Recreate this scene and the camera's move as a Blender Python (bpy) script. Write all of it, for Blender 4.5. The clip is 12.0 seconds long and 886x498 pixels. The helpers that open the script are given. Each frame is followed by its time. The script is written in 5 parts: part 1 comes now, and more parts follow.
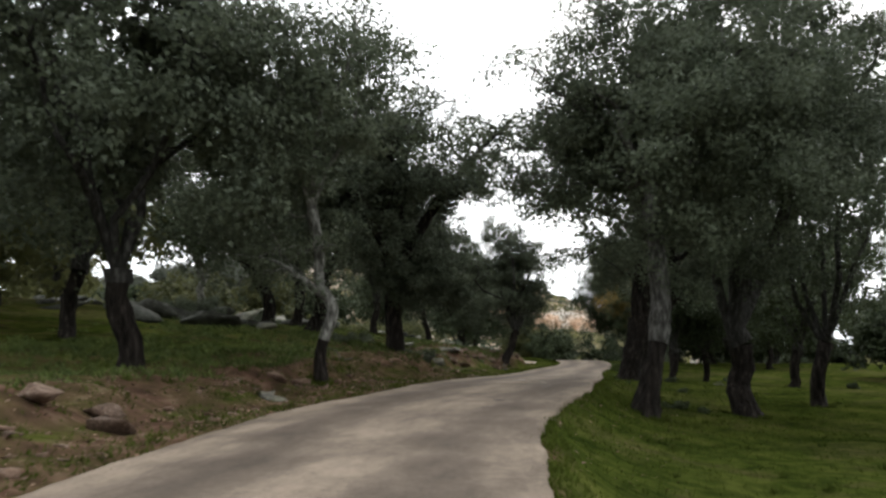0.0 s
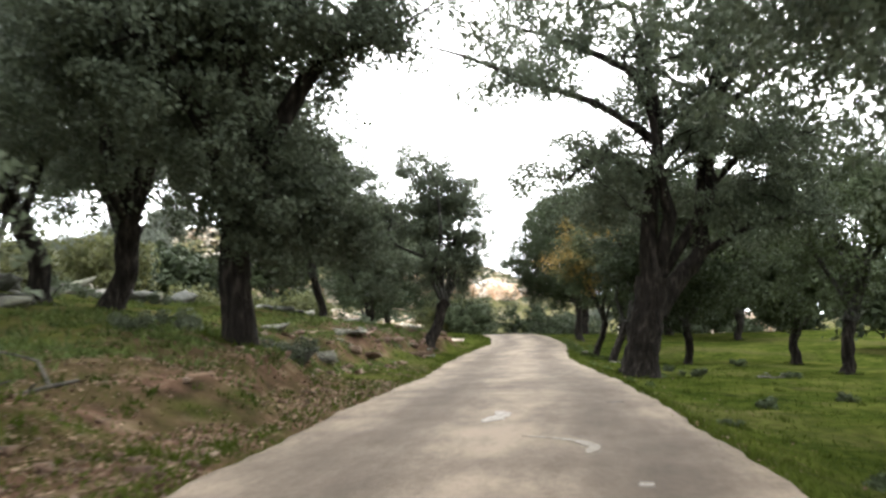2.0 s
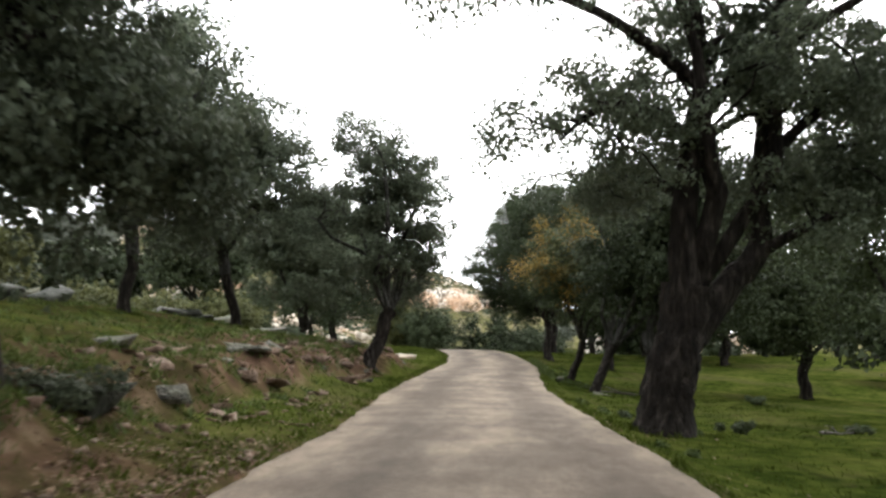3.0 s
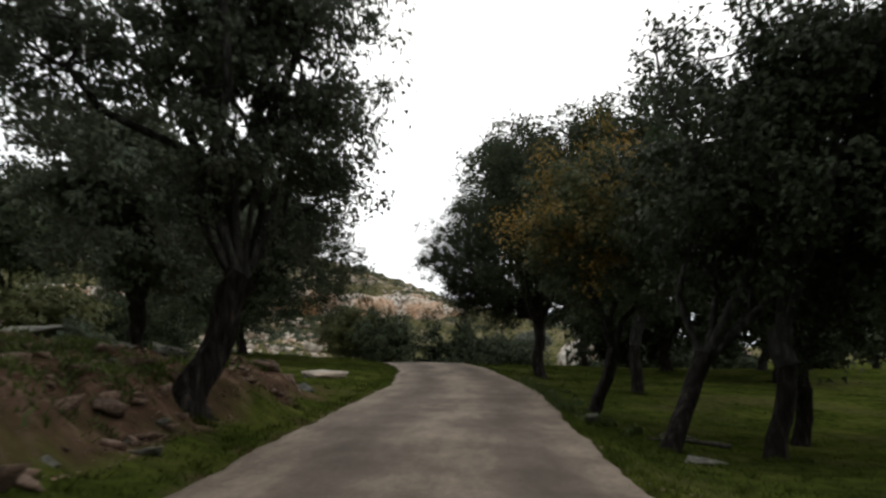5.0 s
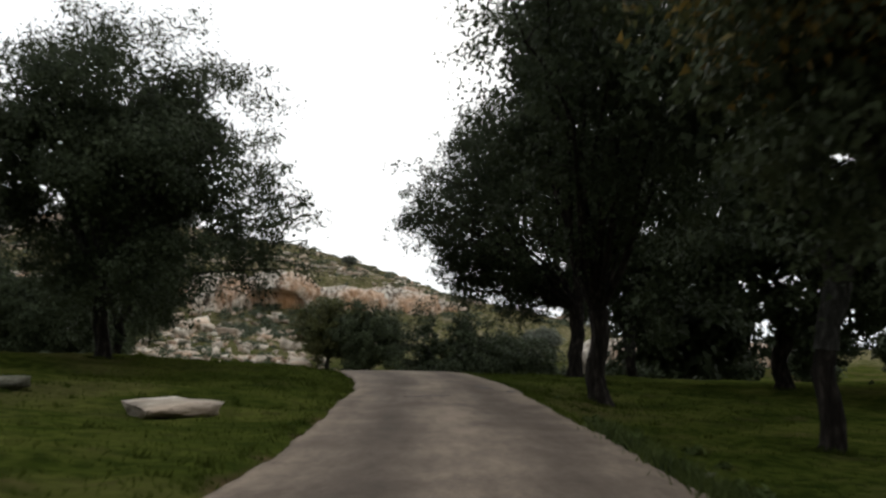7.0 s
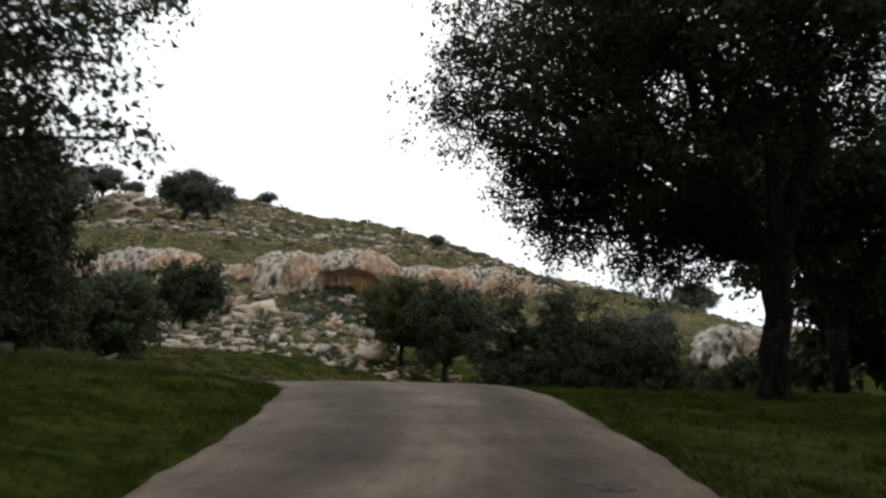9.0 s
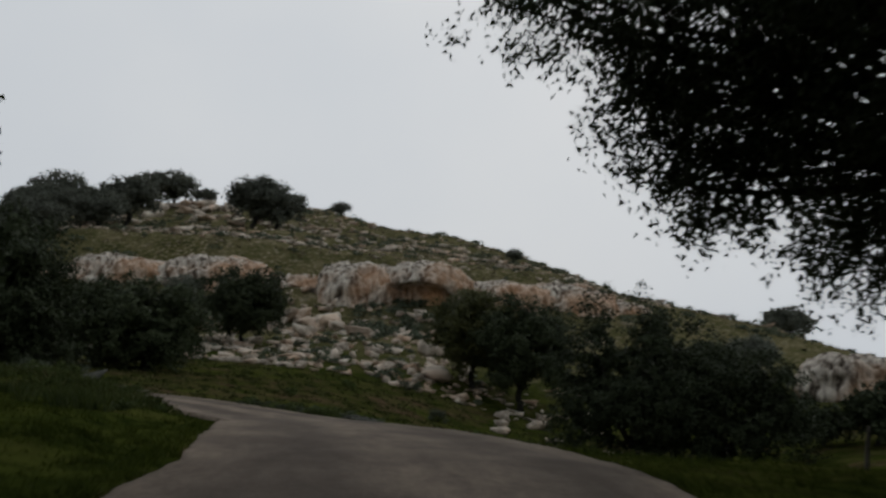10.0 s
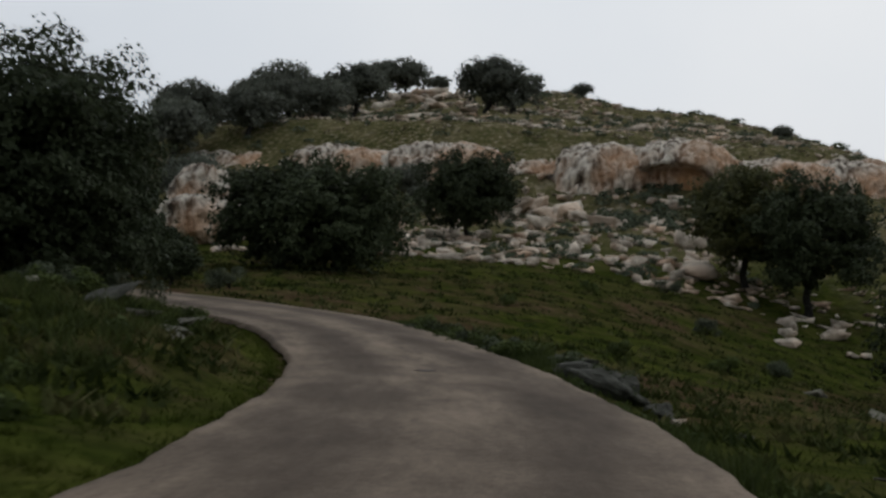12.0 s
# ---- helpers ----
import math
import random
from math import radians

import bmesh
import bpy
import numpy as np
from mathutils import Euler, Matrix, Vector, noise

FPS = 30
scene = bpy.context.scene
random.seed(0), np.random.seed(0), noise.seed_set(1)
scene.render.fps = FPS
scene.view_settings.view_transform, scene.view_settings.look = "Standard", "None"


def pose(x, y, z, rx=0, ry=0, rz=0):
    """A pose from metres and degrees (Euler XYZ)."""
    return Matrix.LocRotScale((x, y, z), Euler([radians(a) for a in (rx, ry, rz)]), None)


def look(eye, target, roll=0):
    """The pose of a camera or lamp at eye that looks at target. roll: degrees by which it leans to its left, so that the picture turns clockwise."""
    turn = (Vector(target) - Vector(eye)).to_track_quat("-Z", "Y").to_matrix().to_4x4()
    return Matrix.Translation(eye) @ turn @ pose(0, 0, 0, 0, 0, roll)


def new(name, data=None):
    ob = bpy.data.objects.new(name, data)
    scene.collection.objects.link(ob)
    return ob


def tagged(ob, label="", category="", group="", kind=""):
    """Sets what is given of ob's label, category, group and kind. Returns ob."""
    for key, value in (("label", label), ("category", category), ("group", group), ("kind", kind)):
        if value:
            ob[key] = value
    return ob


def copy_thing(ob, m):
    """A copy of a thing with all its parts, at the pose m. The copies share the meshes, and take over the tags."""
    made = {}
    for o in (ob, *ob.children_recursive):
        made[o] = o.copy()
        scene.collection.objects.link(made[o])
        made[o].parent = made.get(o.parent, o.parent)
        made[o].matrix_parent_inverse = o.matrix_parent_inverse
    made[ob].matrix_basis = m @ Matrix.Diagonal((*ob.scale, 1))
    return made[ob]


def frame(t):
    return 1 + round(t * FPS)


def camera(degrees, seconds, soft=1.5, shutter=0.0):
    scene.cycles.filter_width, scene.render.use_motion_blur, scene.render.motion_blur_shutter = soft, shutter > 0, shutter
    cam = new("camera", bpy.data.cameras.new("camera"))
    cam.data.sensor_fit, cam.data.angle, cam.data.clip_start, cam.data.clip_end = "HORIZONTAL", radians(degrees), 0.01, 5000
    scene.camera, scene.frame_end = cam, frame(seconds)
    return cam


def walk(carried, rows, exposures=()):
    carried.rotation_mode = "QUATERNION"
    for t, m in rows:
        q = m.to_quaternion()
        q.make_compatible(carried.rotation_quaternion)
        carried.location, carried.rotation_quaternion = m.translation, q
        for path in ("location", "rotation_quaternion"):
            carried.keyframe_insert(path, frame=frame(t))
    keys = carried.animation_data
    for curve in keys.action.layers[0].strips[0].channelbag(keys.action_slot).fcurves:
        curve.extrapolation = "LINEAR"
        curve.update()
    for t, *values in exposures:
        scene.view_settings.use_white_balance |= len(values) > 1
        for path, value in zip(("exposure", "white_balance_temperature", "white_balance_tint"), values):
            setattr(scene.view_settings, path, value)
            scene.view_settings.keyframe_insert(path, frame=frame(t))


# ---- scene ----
cam = camera(45.11, 12.0, soft=2.6, shutter=0.3)
# seconds, x, y, z, yaw, pitch, roll
PATH = [
    (0, 0.000, -0.000, 1.114, -0.000, 5.550, -0.093),
    (0.5, -0.188, 4.308, 1.190, -0.846, 5.462, -0.042),
    (1, -0.175, 8.500, 1.274, -1.767, 5.064, 0.877),
    (1.5, -0.003, 12.731, 1.366, -3.127, 4.248, 1.383),
    (2, 0.441, 16.909, 1.473, -4.754, 3.941, 1.230),
    (2.5, 1.047, 21.217, 1.598, -6.192, 4.168, 0.391),
    (3, 1.680, 25.775, 1.643, -6.934, 4.474, -0.717),
    (5, 4.632, 44.670, 1.427, -8.920, 5.092, -0.461),
    (5.5, 5.535, 49.525, 1.358, -8.972, 5.198, -0.488),
    (6, 6.416, 54.456, 1.386, -8.999, 5.264, -0.678),
    (6.5, 7.133, 59.418, 1.467, -9.308, 5.284, -0.852),
    (8.5, 10.960, 79.283, 1.469, -5.509, 3.545, -1.015),
    (9, 11.780, 84.191, 1.449, -3.747, 4.220, -1.028),
    (9.5, 12.351, 89.013, 1.428, -2.407, 5.309, -1.620),
    (10, 12.585, 93.707, 1.482, 0.378, 5.059, -2.557),
    (10.5, 12.614, 98.253, 1.554, 4.482, 4.312, -2.871),
    (11, 12.477, 102.653, 1.562, 9.408, 2.878, -2.906),
    (11.5, 12.056, 106.841, 1.452, 12.736, 0.451, -2.194),
    (12, 11.540, 110.888, 1.233, 13.654, -1.032, -1.451),
]
# seconds, stops, kelvin, tint
EXPOSURES = [(0.0, 0.6, 6800, 8), (0.5, 1.1, 6800, 8), (1.2, 1.84, 6800, 7), (2.0, 1.95, 6800, 7), (2.5, 1.8, 6850, 8), (3.0, 1.45, 6850, 8), (5.0, -0.1, 6900, 9), (5.5, 0.0, 6900, 9), (6.5, -0.25, 6900, 9), (8.5, 0.12, 6900, 9), (9.0, -0.35, 6800, 9), (9.5, -1.0, 6700, 9),
             (10.5, -1.45, 6600, 8), (11.3, -1.58, 6600, 9), (12.0, -1.05, 6600, 9)]
walk(cam, [(t, pose(x, y, z, 90 + pitch, roll, yaw)) for t, x, y, z, yaw, pitch, roll in PATH], EXPOSURES)

# ---- world and sun: an overcast winter sky ----
SUN_DIR = (0.2, 0.8, 0.56)
world = bpy.data.worlds.new("overcast")
scene.world = world
world.use_nodes = True
wn, wl = world.node_tree.nodes, world.node_tree.links
wn.clear()
sky = wn.new("ShaderNodeTexSky")
sky.sky_type = "NISHITA"
sky.sun_disc = False
sky.sun_elevation, sky.sun_rotation = radians(34), radians(14)
sky.dust_density, sky.air_density = 5.0, 1.0
tc = wn.new("ShaderNodeTexCoord")
cloud = wn.new("ShaderNodeTexNoise")
cloud.inputs["Scale"].default_value, cloud.inputs["Detail"].default_value = 1.6, 5.0
wl.new(tc.outputs["Generated"], cloud.inputs["Vector"])
cramp = wn.new("ShaderNodeValToRGB")
cramp.color_ramp.elements[0].position, cramp.color_ramp.elements[1].position = 0.3, 0.75
cramp.color_ramp.elements[0].color, cramp.color_ramp.elements[1].color = (9.3, 10.2, 11.5, 1), (11.8, 12.2, 12.8, 1)
wl.new(cloud.outputs["Fac"], cramp.inputs["Fac"])
veil = wn.new("ShaderNodeVectorMath")
veil.operation = "DOT_PRODUCT"
veil.inputs[1].default_value = SUN_DIR
wl.new(tc.outputs["Generated"], veil.inputs[0])
glow = wn.new("ShaderNodeMapRange")
glow.interpolation_type = "SMOOTHSTEP"
for key, value in (("From Min", -0.6), ("From Max", 0.95), ("To Min", 0.65), ("To Max", 1.42)):
    glow.inputs[key].default_value = value
wl.new(veil.outputs["Value"], glow.inputs["Value"])
lit = wn.new("ShaderNodeMix")
lit.data_type, lit.blend_type = "RGBA", "MULTIPLY"
lit.inputs["Factor"].default_value = 1.0
wl.new(cramp.outputs["Color"], lit.inputs[6])
wl.new(glow.outputs["Result"], lit.inputs[7])
smix = wn.new("ShaderNodeMix")
smix.data_type = "RGBA"
smix.inputs["Factor"].default_value = 0.93
wl.new(sky.outputs["Color"], smix.inputs[6])
wl.new(lit.outputs[2], smix.inputs[7])
bg = wn.new("ShaderNodeBackground")
bg.inputs["Strength"].default_value = 0.1
wl.new(smix.outputs[2], bg.inputs["Color"])
wout = wn.new("ShaderNodeOutputWorld")
wl.new(bg.outputs["Background"], wout.inputs["Surface"])
sun = new("sun", bpy.data.lights.new("sun", "SUN"))
sun.data.energy, sun.data.angle, sun.data.color = 0.5, radians(40), (1.0, 0.96, 0.9)
sun.matrix_world = look((0, 0, 60), (-20, -80, 4))


# ---- materials ----
def material(name, ramp, scale, rough=0.9, detail=6.0, bump=0.3, bump_scale=None, second=None, translucent=0.0, island=0.0, gloss=0.3, stretch=(1, 1, 1), deep=0.05):
    """ramp: (position, colour) rows over a noise of that many bumps a metre; second: (scale, colour, amount) of larger stains."""
    m = bpy.data.materials.new(name)
    m.use_nodes = True
    n, l = m.node_tree.nodes, m.node_tree.links
    b = n["Principled BSDF"]
    b.inputs["Roughness"].default_value = rough
    b.inputs["Specular IOR Level"].default_value = gloss
    co = n.new("ShaderNodeTexCoord")
    mp = n.new("ShaderNodeMapping")
    mp.inputs["Scale"].default_value = stretch
    l.new(co.outputs["Object"], mp.inputs["Vector"])
    nz = n.new("ShaderNodeTexNoise")
    nz.inputs["Scale"].default_value, nz.inputs["Detail"].default_value = scale, detail
    l.new(mp.outputs["Vector"], nz.inputs["Vector"])
    cr = n.new("ShaderNodeValToRGB")
    for i, (pos, col) in enumerate(ramp):
        e = cr.color_ramp.elements[i] if i < 2 else cr.color_ramp.elements.new(pos)
        e.position, e.color = pos, (*col, 1)
    l.new(nz.outputs["Fac"], cr.inputs["Fac"])
    colour = cr.outputs["Color"]
    if second:
        n2 = n.new("ShaderNodeTexNoise")
        n2.inputs["Scale"].default_value, n2.inputs["Detail"].default_value = second[0], 4.0
        l.new(co.outputs["Object"], n2.inputs["Vector"])
        r2 = n.new("ShaderNodeMapRange")
        r2.inputs["From Min"].default_value, r2.inputs["From Max"].default_value = 0.45, 0.65
        r2.inputs["To Max"].default_value = second[2]
        l.new(n2.outputs["Fac"], r2.inputs["Value"])
        mx = n.new("ShaderNodeMix")
        mx.data_type = "RGBA"
        l.new(r2.outputs["Result"], mx.inputs["Factor"])
        l.new(colour, mx.inputs[6])
        mx.inputs[7].default_value = (*second[1], 1)
        colour = mx.outputs[2]
    if island:
        g = n.new("ShaderNodeNewGeometry")
        oi = n.new("ShaderNodeObjectInfo")
        ad = n.new("ShaderNodeMath")
        l.new(g.outputs["Random Per Island"], ad.inputs[0])
        l.new(oi.outputs["Random"], ad.inputs[1])
        h = n.new("ShaderNodeHueSaturation")
        r3 = n.new("ShaderNodeMapRange")
        r3.inputs["From Max"].default_value = 2.0
        r3.inputs["To Min"].default_value, r3.inputs["To Max"].default_value = 1 - island, 1 + island
        l.new(ad.outputs[0], r3.inputs["Value"])
        l.new(r3.outputs["Result"], h.inputs["Value"])
        l.new(colour, h.inputs["Color"])
        colour = h.outputs["Color"]
    l.new(colour, b.inputs["Base Color"])
    if bump:
        bp = n.new("ShaderNodeBump")
        bp.inputs["Strength"].default_value = bump
        bp.inputs["Distance"].default_value = deep
        nb = n.new("ShaderNodeTexNoise")
        nb.inputs["Scale"].default_value, nb.inputs["Detail"].default_value = bump_scale or scale * 3, 8.0
        l.new(mp.outputs["Vector"], nb.inputs["Vector"])
        l.new(nb.outputs["Fac"], bp.inputs["Height"])
        l.new(bp.outputs["Normal"], b.inputs["Normal"])
    if translucent:
        tr = n.new("ShaderNodeBsdfTranslucent")
        l.new(colour, tr.inputs["Color"])
        ms = n.new("ShaderNodeMixShader")
        ms.inputs["Fac"].default_value = translucent
        l.new(b.outputs["BSDF"], ms.inputs[1])
        l.new(tr.outputs["BSDF"], ms.inputs[2])
        l.new(ms.outputs["Shader"], n["Material Output"].inputs["Surface"])
    return m


GREEN = material("oak_leaves", [(0.3, (0.032, 0.043, 0.02)), (0.7, (0.068, 0.083, 0.04))], 1.2, rough=0.6, bump=0, translucent=0.22, island=0.4, gloss=0.1)
# oak leaves made paler: a veil of glare is put into the colour
GREY_GREEN = material("glare_paled_leaves", [(0.3, (0.054, 0.068, 0.042)), (0.7, (0.11, 0.127, 0.08))], 1.0, rough=0.6, bump=0, translucent=0.3, island=0.4, gloss=0.15)
HOLM = material("holm_oak_leaves", [(0.3, (0.021, 0.029, 0.014)), (0.7, (0.046, 0.057, 0.028))], 1.1, rough=0.6, bump=0, translucent=0.2, island=0.4, gloss=0.08)
YELLOW_GREEN = material("lit_oak_leaves", [(0.3, (0.035, 0.044, 0.016)), (0.7, (0.1, 0.1, 0.03))], 0.8, rough=0.6, bump=0, translucent=0.25, island=0.4, gloss=0.2)
RUST = material("rusty_oak_leaves", [(0.4, (0.06, 0.062, 0.02)), (0.58, (0.22, 0.14, 0.034))], 0.5, rough=0.65, bump=0, translucent=0.25, island=0.4, gloss=0.2)
GREY_CORK = material("grey_cork_bark", [(0.34, (0.035, 0.033, 0.029)), (0.5, (0.08, 0.077, 0.069)), (0.68, (0.17, 0.165, 0.15))], 10.0, bump=1.0, bump_scale=16, deep=0.1, stretch=(1, 1, 0.4), gloss=0.06)
CORK = material("cork_bark", [(0.3, (0.022, 0.02, 0.018)), (0.52, (0.036, 0.034, 0.03)), (0.72, (0.09, 0.086, 0.078))], 11.0, bump=1.0, bump_scale=13, deep=0.14, stretch=(1, 1, 0.3), gloss=0.06)
PALE_CORK = material("pale_cork_bark", [(0.34, (0.05, 0.048, 0.04)), (0.48, (0.14, 0.135, 0.12)), (0.66, (0.3, 0.295, 0.265))], 10.0, bump=1.0, bump_scale=18, stretch=(1, 1, 0.4), gloss=0.06)
STRIPPED = material("stripped_trunk_bark", [(0.3, (0.008, 0.007, 0.006)), (0.55, (0.022, 0.018, 0.015)), (0.75, (0.06, 0.05, 0.043))], 9.0, bump=1.0, bump_scale=11, deep=0.14, stretch=(1, 1, 0.28), gloss=0.05)
LIMESTONE = material("limestone", [(0.28, (0.15, 0.123, 0.096)), (0.5, (0.48, 0.41, 0.33)), (0.7, (0.73, 0.66, 0.56))], 0.8, island=0.5, bump=1.0, bump_scale=2.5, deep=0.2, gloss=0.1, second=(0.25, (0.46, 0.27, 0.16), 0.55), detail=9)
GREY_STONE = material("lichened_stone", [(0.3, (0.07, 0.068, 0.058)), (0.55, (0.17, 0.155, 0.125)), (0.75, (0.32, 0.295, 0.245))], 2.2, bump=1.0, bump_scale=6, deep=0.12, second=(1.1, (0.13, 0.14, 0.08), 0.5), detail=8)
MOSSY = material("mossy_stone", [(0.35, (0.02, 0.022, 0.014)), (0.55, (0.045, 0.045, 0.034)), (0.78, (0.12, 0.116, 0.1))], 3.0, bump=0.9, bump_scale=8, detail=9)
GRASS_BLADE = material("grass_blades", [(0.3, (0.03, 0.045, 0.007)), (0.7, (0.072, 0.088, 0.016))], 0.5, bump=0, translucent=0.3, island=0.3, gloss=0.05)
LITTER = material("fallen_oak_leaves", [(0.32, (0.055, 0.034, 0.022)), (0.5, (0.14, 0.082, 0.05)), (0.68, (0.27, 0.19, 0.13))], 7.0, bump=0, island=0.7)
# far oak leaves: distance haze is put into the colour as a paler green
HAZE_GREEN = material("hazed_oak_leaves", [(0.3, (0.09, 0.1, 0.076)), (0.7, (0.155, 0.165, 0.13))], 0.4, rough=0.6, bump=0, translucent=0.4, island=0.4, gloss=0.2)
MEADOW_TUFT = material("meadow_tuft_blades", [(0.35, (0.016, 0.024, 0.006)), (0.5, (0.04, 0.05, 0.014)), (0.65, (0.1, 0.095, 0.04))], 0.9, bump=0, translucent=0.25, island=0.4, gloss=0.05)
OLIVE = material("olive_scrub_leaves", [(0.3, (0.06, 0.068, 0.026)), (0.7, (0.135, 0.135, 0.055))], 0.5, rough=0.6, bump=0, translucent=0.35, island=0.4, gloss=0.15)
HERB = material("herb_leaves", [(0.3, (0.033, 0.052, 0.012)), (0.7, (0.092, 0.115, 0.028))], 2.0, bump=0, translucent=0.25, island=0.35)
DRY = material("dry_scrub", [(0.3, (0.09, 0.075, 0.05)), (0.7, (0.2, 0.17, 0.11))], 2.0, bump=0, translucent=0.2, island=0.4)


def ground_material():
    """Short wet turf, with a red earth bank and leaf litter where the vertex layer 'soil' says so."""
    m = bpy.data.materials.new("meadow_turf")
    m.use_nodes = True
    n, l = m.node_tree.nodes, m.node_tree.links
    b = n["Principled BSDF"]
    b.inputs["Roughness"].default_value = 0.95
    b.inputs["Specular IOR Level"].default_value = 0.0
    co = n.new("ShaderNodeTexCoord")

    def ramp(scale, rows, detail=6.0):
        t = n.new("ShaderNodeTexNoise")
        t.inputs["Scale"].default_value, t.inputs["Detail"].default_value = scale, detail
        l.new(co.outputs["Object"], t.inputs["Vector"])
        c = n.new("ShaderNodeValToRGB")
        for i, (p, col) in enumerate(rows):
            e = c.color_ramp.elements[i] if i < 2 else c.color_ramp.elements.new(p)
            e.position, e.color = p, (*col, 1)
        l.new(t.outputs["Fac"], c.inputs["Fac"])
        return c.outputs["Color"]

    def mix(f, a, c):
        x = n.new("ShaderNodeMix")
        x.data_type = "RGBA"
        l.new(f, x.inputs["Factor"])
        l.new(a, x.inputs[6])
        l.new(c, x.inputs[7])
        return x.outputs[2]

    def layer(name, scale, soft=0.25):
        a = n.new("ShaderNodeAttribute")
        a.attribute_name = name
        t = n.new("ShaderNodeTexNoise")
        t.inputs["Scale"].default_value, t.inputs["Detail"].default_value = scale, 7.0
        l.new(co.outputs["Object"], t.inputs["Vector"])
        s = n.new("ShaderNodeMath")
        s.operation = "ADD"
        l.new(a.outputs["Fac"], s.inputs[0])
        l.new(t.outputs["Fac"], s.inputs[1])
        r = n.new("ShaderNodeMapRange")
        r.inputs["From Min"].default_value, r.inputs["From Max"].default_value = 1.0 - soft, 1.0 + soft
        l.new(s.outputs[0], r.inputs["Value"])
        return r.outputs["Result"]

    turf = ramp(0.5, [(0.36, (0.014, 0.022, 0.004)), (0.5, (0.034, 0.046, 0.008)), (0.64, (0.078, 0.082, 0.02))], 9)
    tuft = ramp(3.5, [(0.4, (0.011, 0.016, 0.004)), (0.6, (0.055, 0.064, 0.014))], 8)
    fleck = n.new("ShaderNodeTexNoise")
    fleck.inputs["Scale"].default_value, fleck.inputs["Detail"].default_value = 1.7, 8.0
    l.new(co.outputs["Object"], fleck.inputs["Vector"])
    green = mix(fleck.outputs["Fac"], turf, tuft)
    worn = ramp(0.16, [(0.52, (0, 0, 0)), (0.66, (0.55, 0.55, 0.55))], 7)
    green = mix(worn, green, ramp(5.0, [(0.35, (0.04, 0.036, 0.014)), (0.65, (0.1, 0.086, 0.036))], 8))
    earth = ramp(2.5, [(0.3, (0.035, 0.022, 0.015)), (0.55, (0.085, 0.05, 0.033)), (0.75, (0.17, 0.115, 0.08))], 10)
    scrub = ramp(0.25, [(0.3, (0.045, 0.05, 0.022)), (0.48, (0.1, 0.096, 0.042)), (0.62, (0.17, 0.145, 0.078)), (0.74, (0.34, 0.29, 0.22))], 11)
    rubble = ramp(1.7, [(0.38, (0.03, 0.036, 0.013)), (0.54, (0.115, 0.1, 0.042)), (0.7, (0.38, 0.32, 0.25))], 9)
    patchy = n.new("ShaderNodeTexNoise")
    patchy.inputs["Scale"].default_value, patchy.inputs["Detail"].default_value = 0.12, 5.0
    l.new(co.outputs["Object"], patchy.inputs["Vector"])
    scrub = mix(patchy.outputs["Fac"], scrub, rubble)
    c = mix(layer("scrub", 0.35), green, scrub)
    c = mix(layer("soil", 0.9), c, earth)
    l.new(c, b.inputs["Base Color"])
    bp = n.new("ShaderNodeBump")
    bp.inputs["Strength"].default_value, bp.inputs["Distance"].default_value = 0.7, 0.04
    tb = n.new("ShaderNodeTexNoise")
    tb.inputs["Scale"].default_value, tb.inputs["Detail"].default_value = 14.0, 9.0
    l.new(co.outputs["Object"], tb.inputs["Vector"])
    l.new(tb.outputs["Fac"], bp.inputs["Height"])
    l.new(bp.outputs["Normal"], b.inputs["Normal"])
    return m


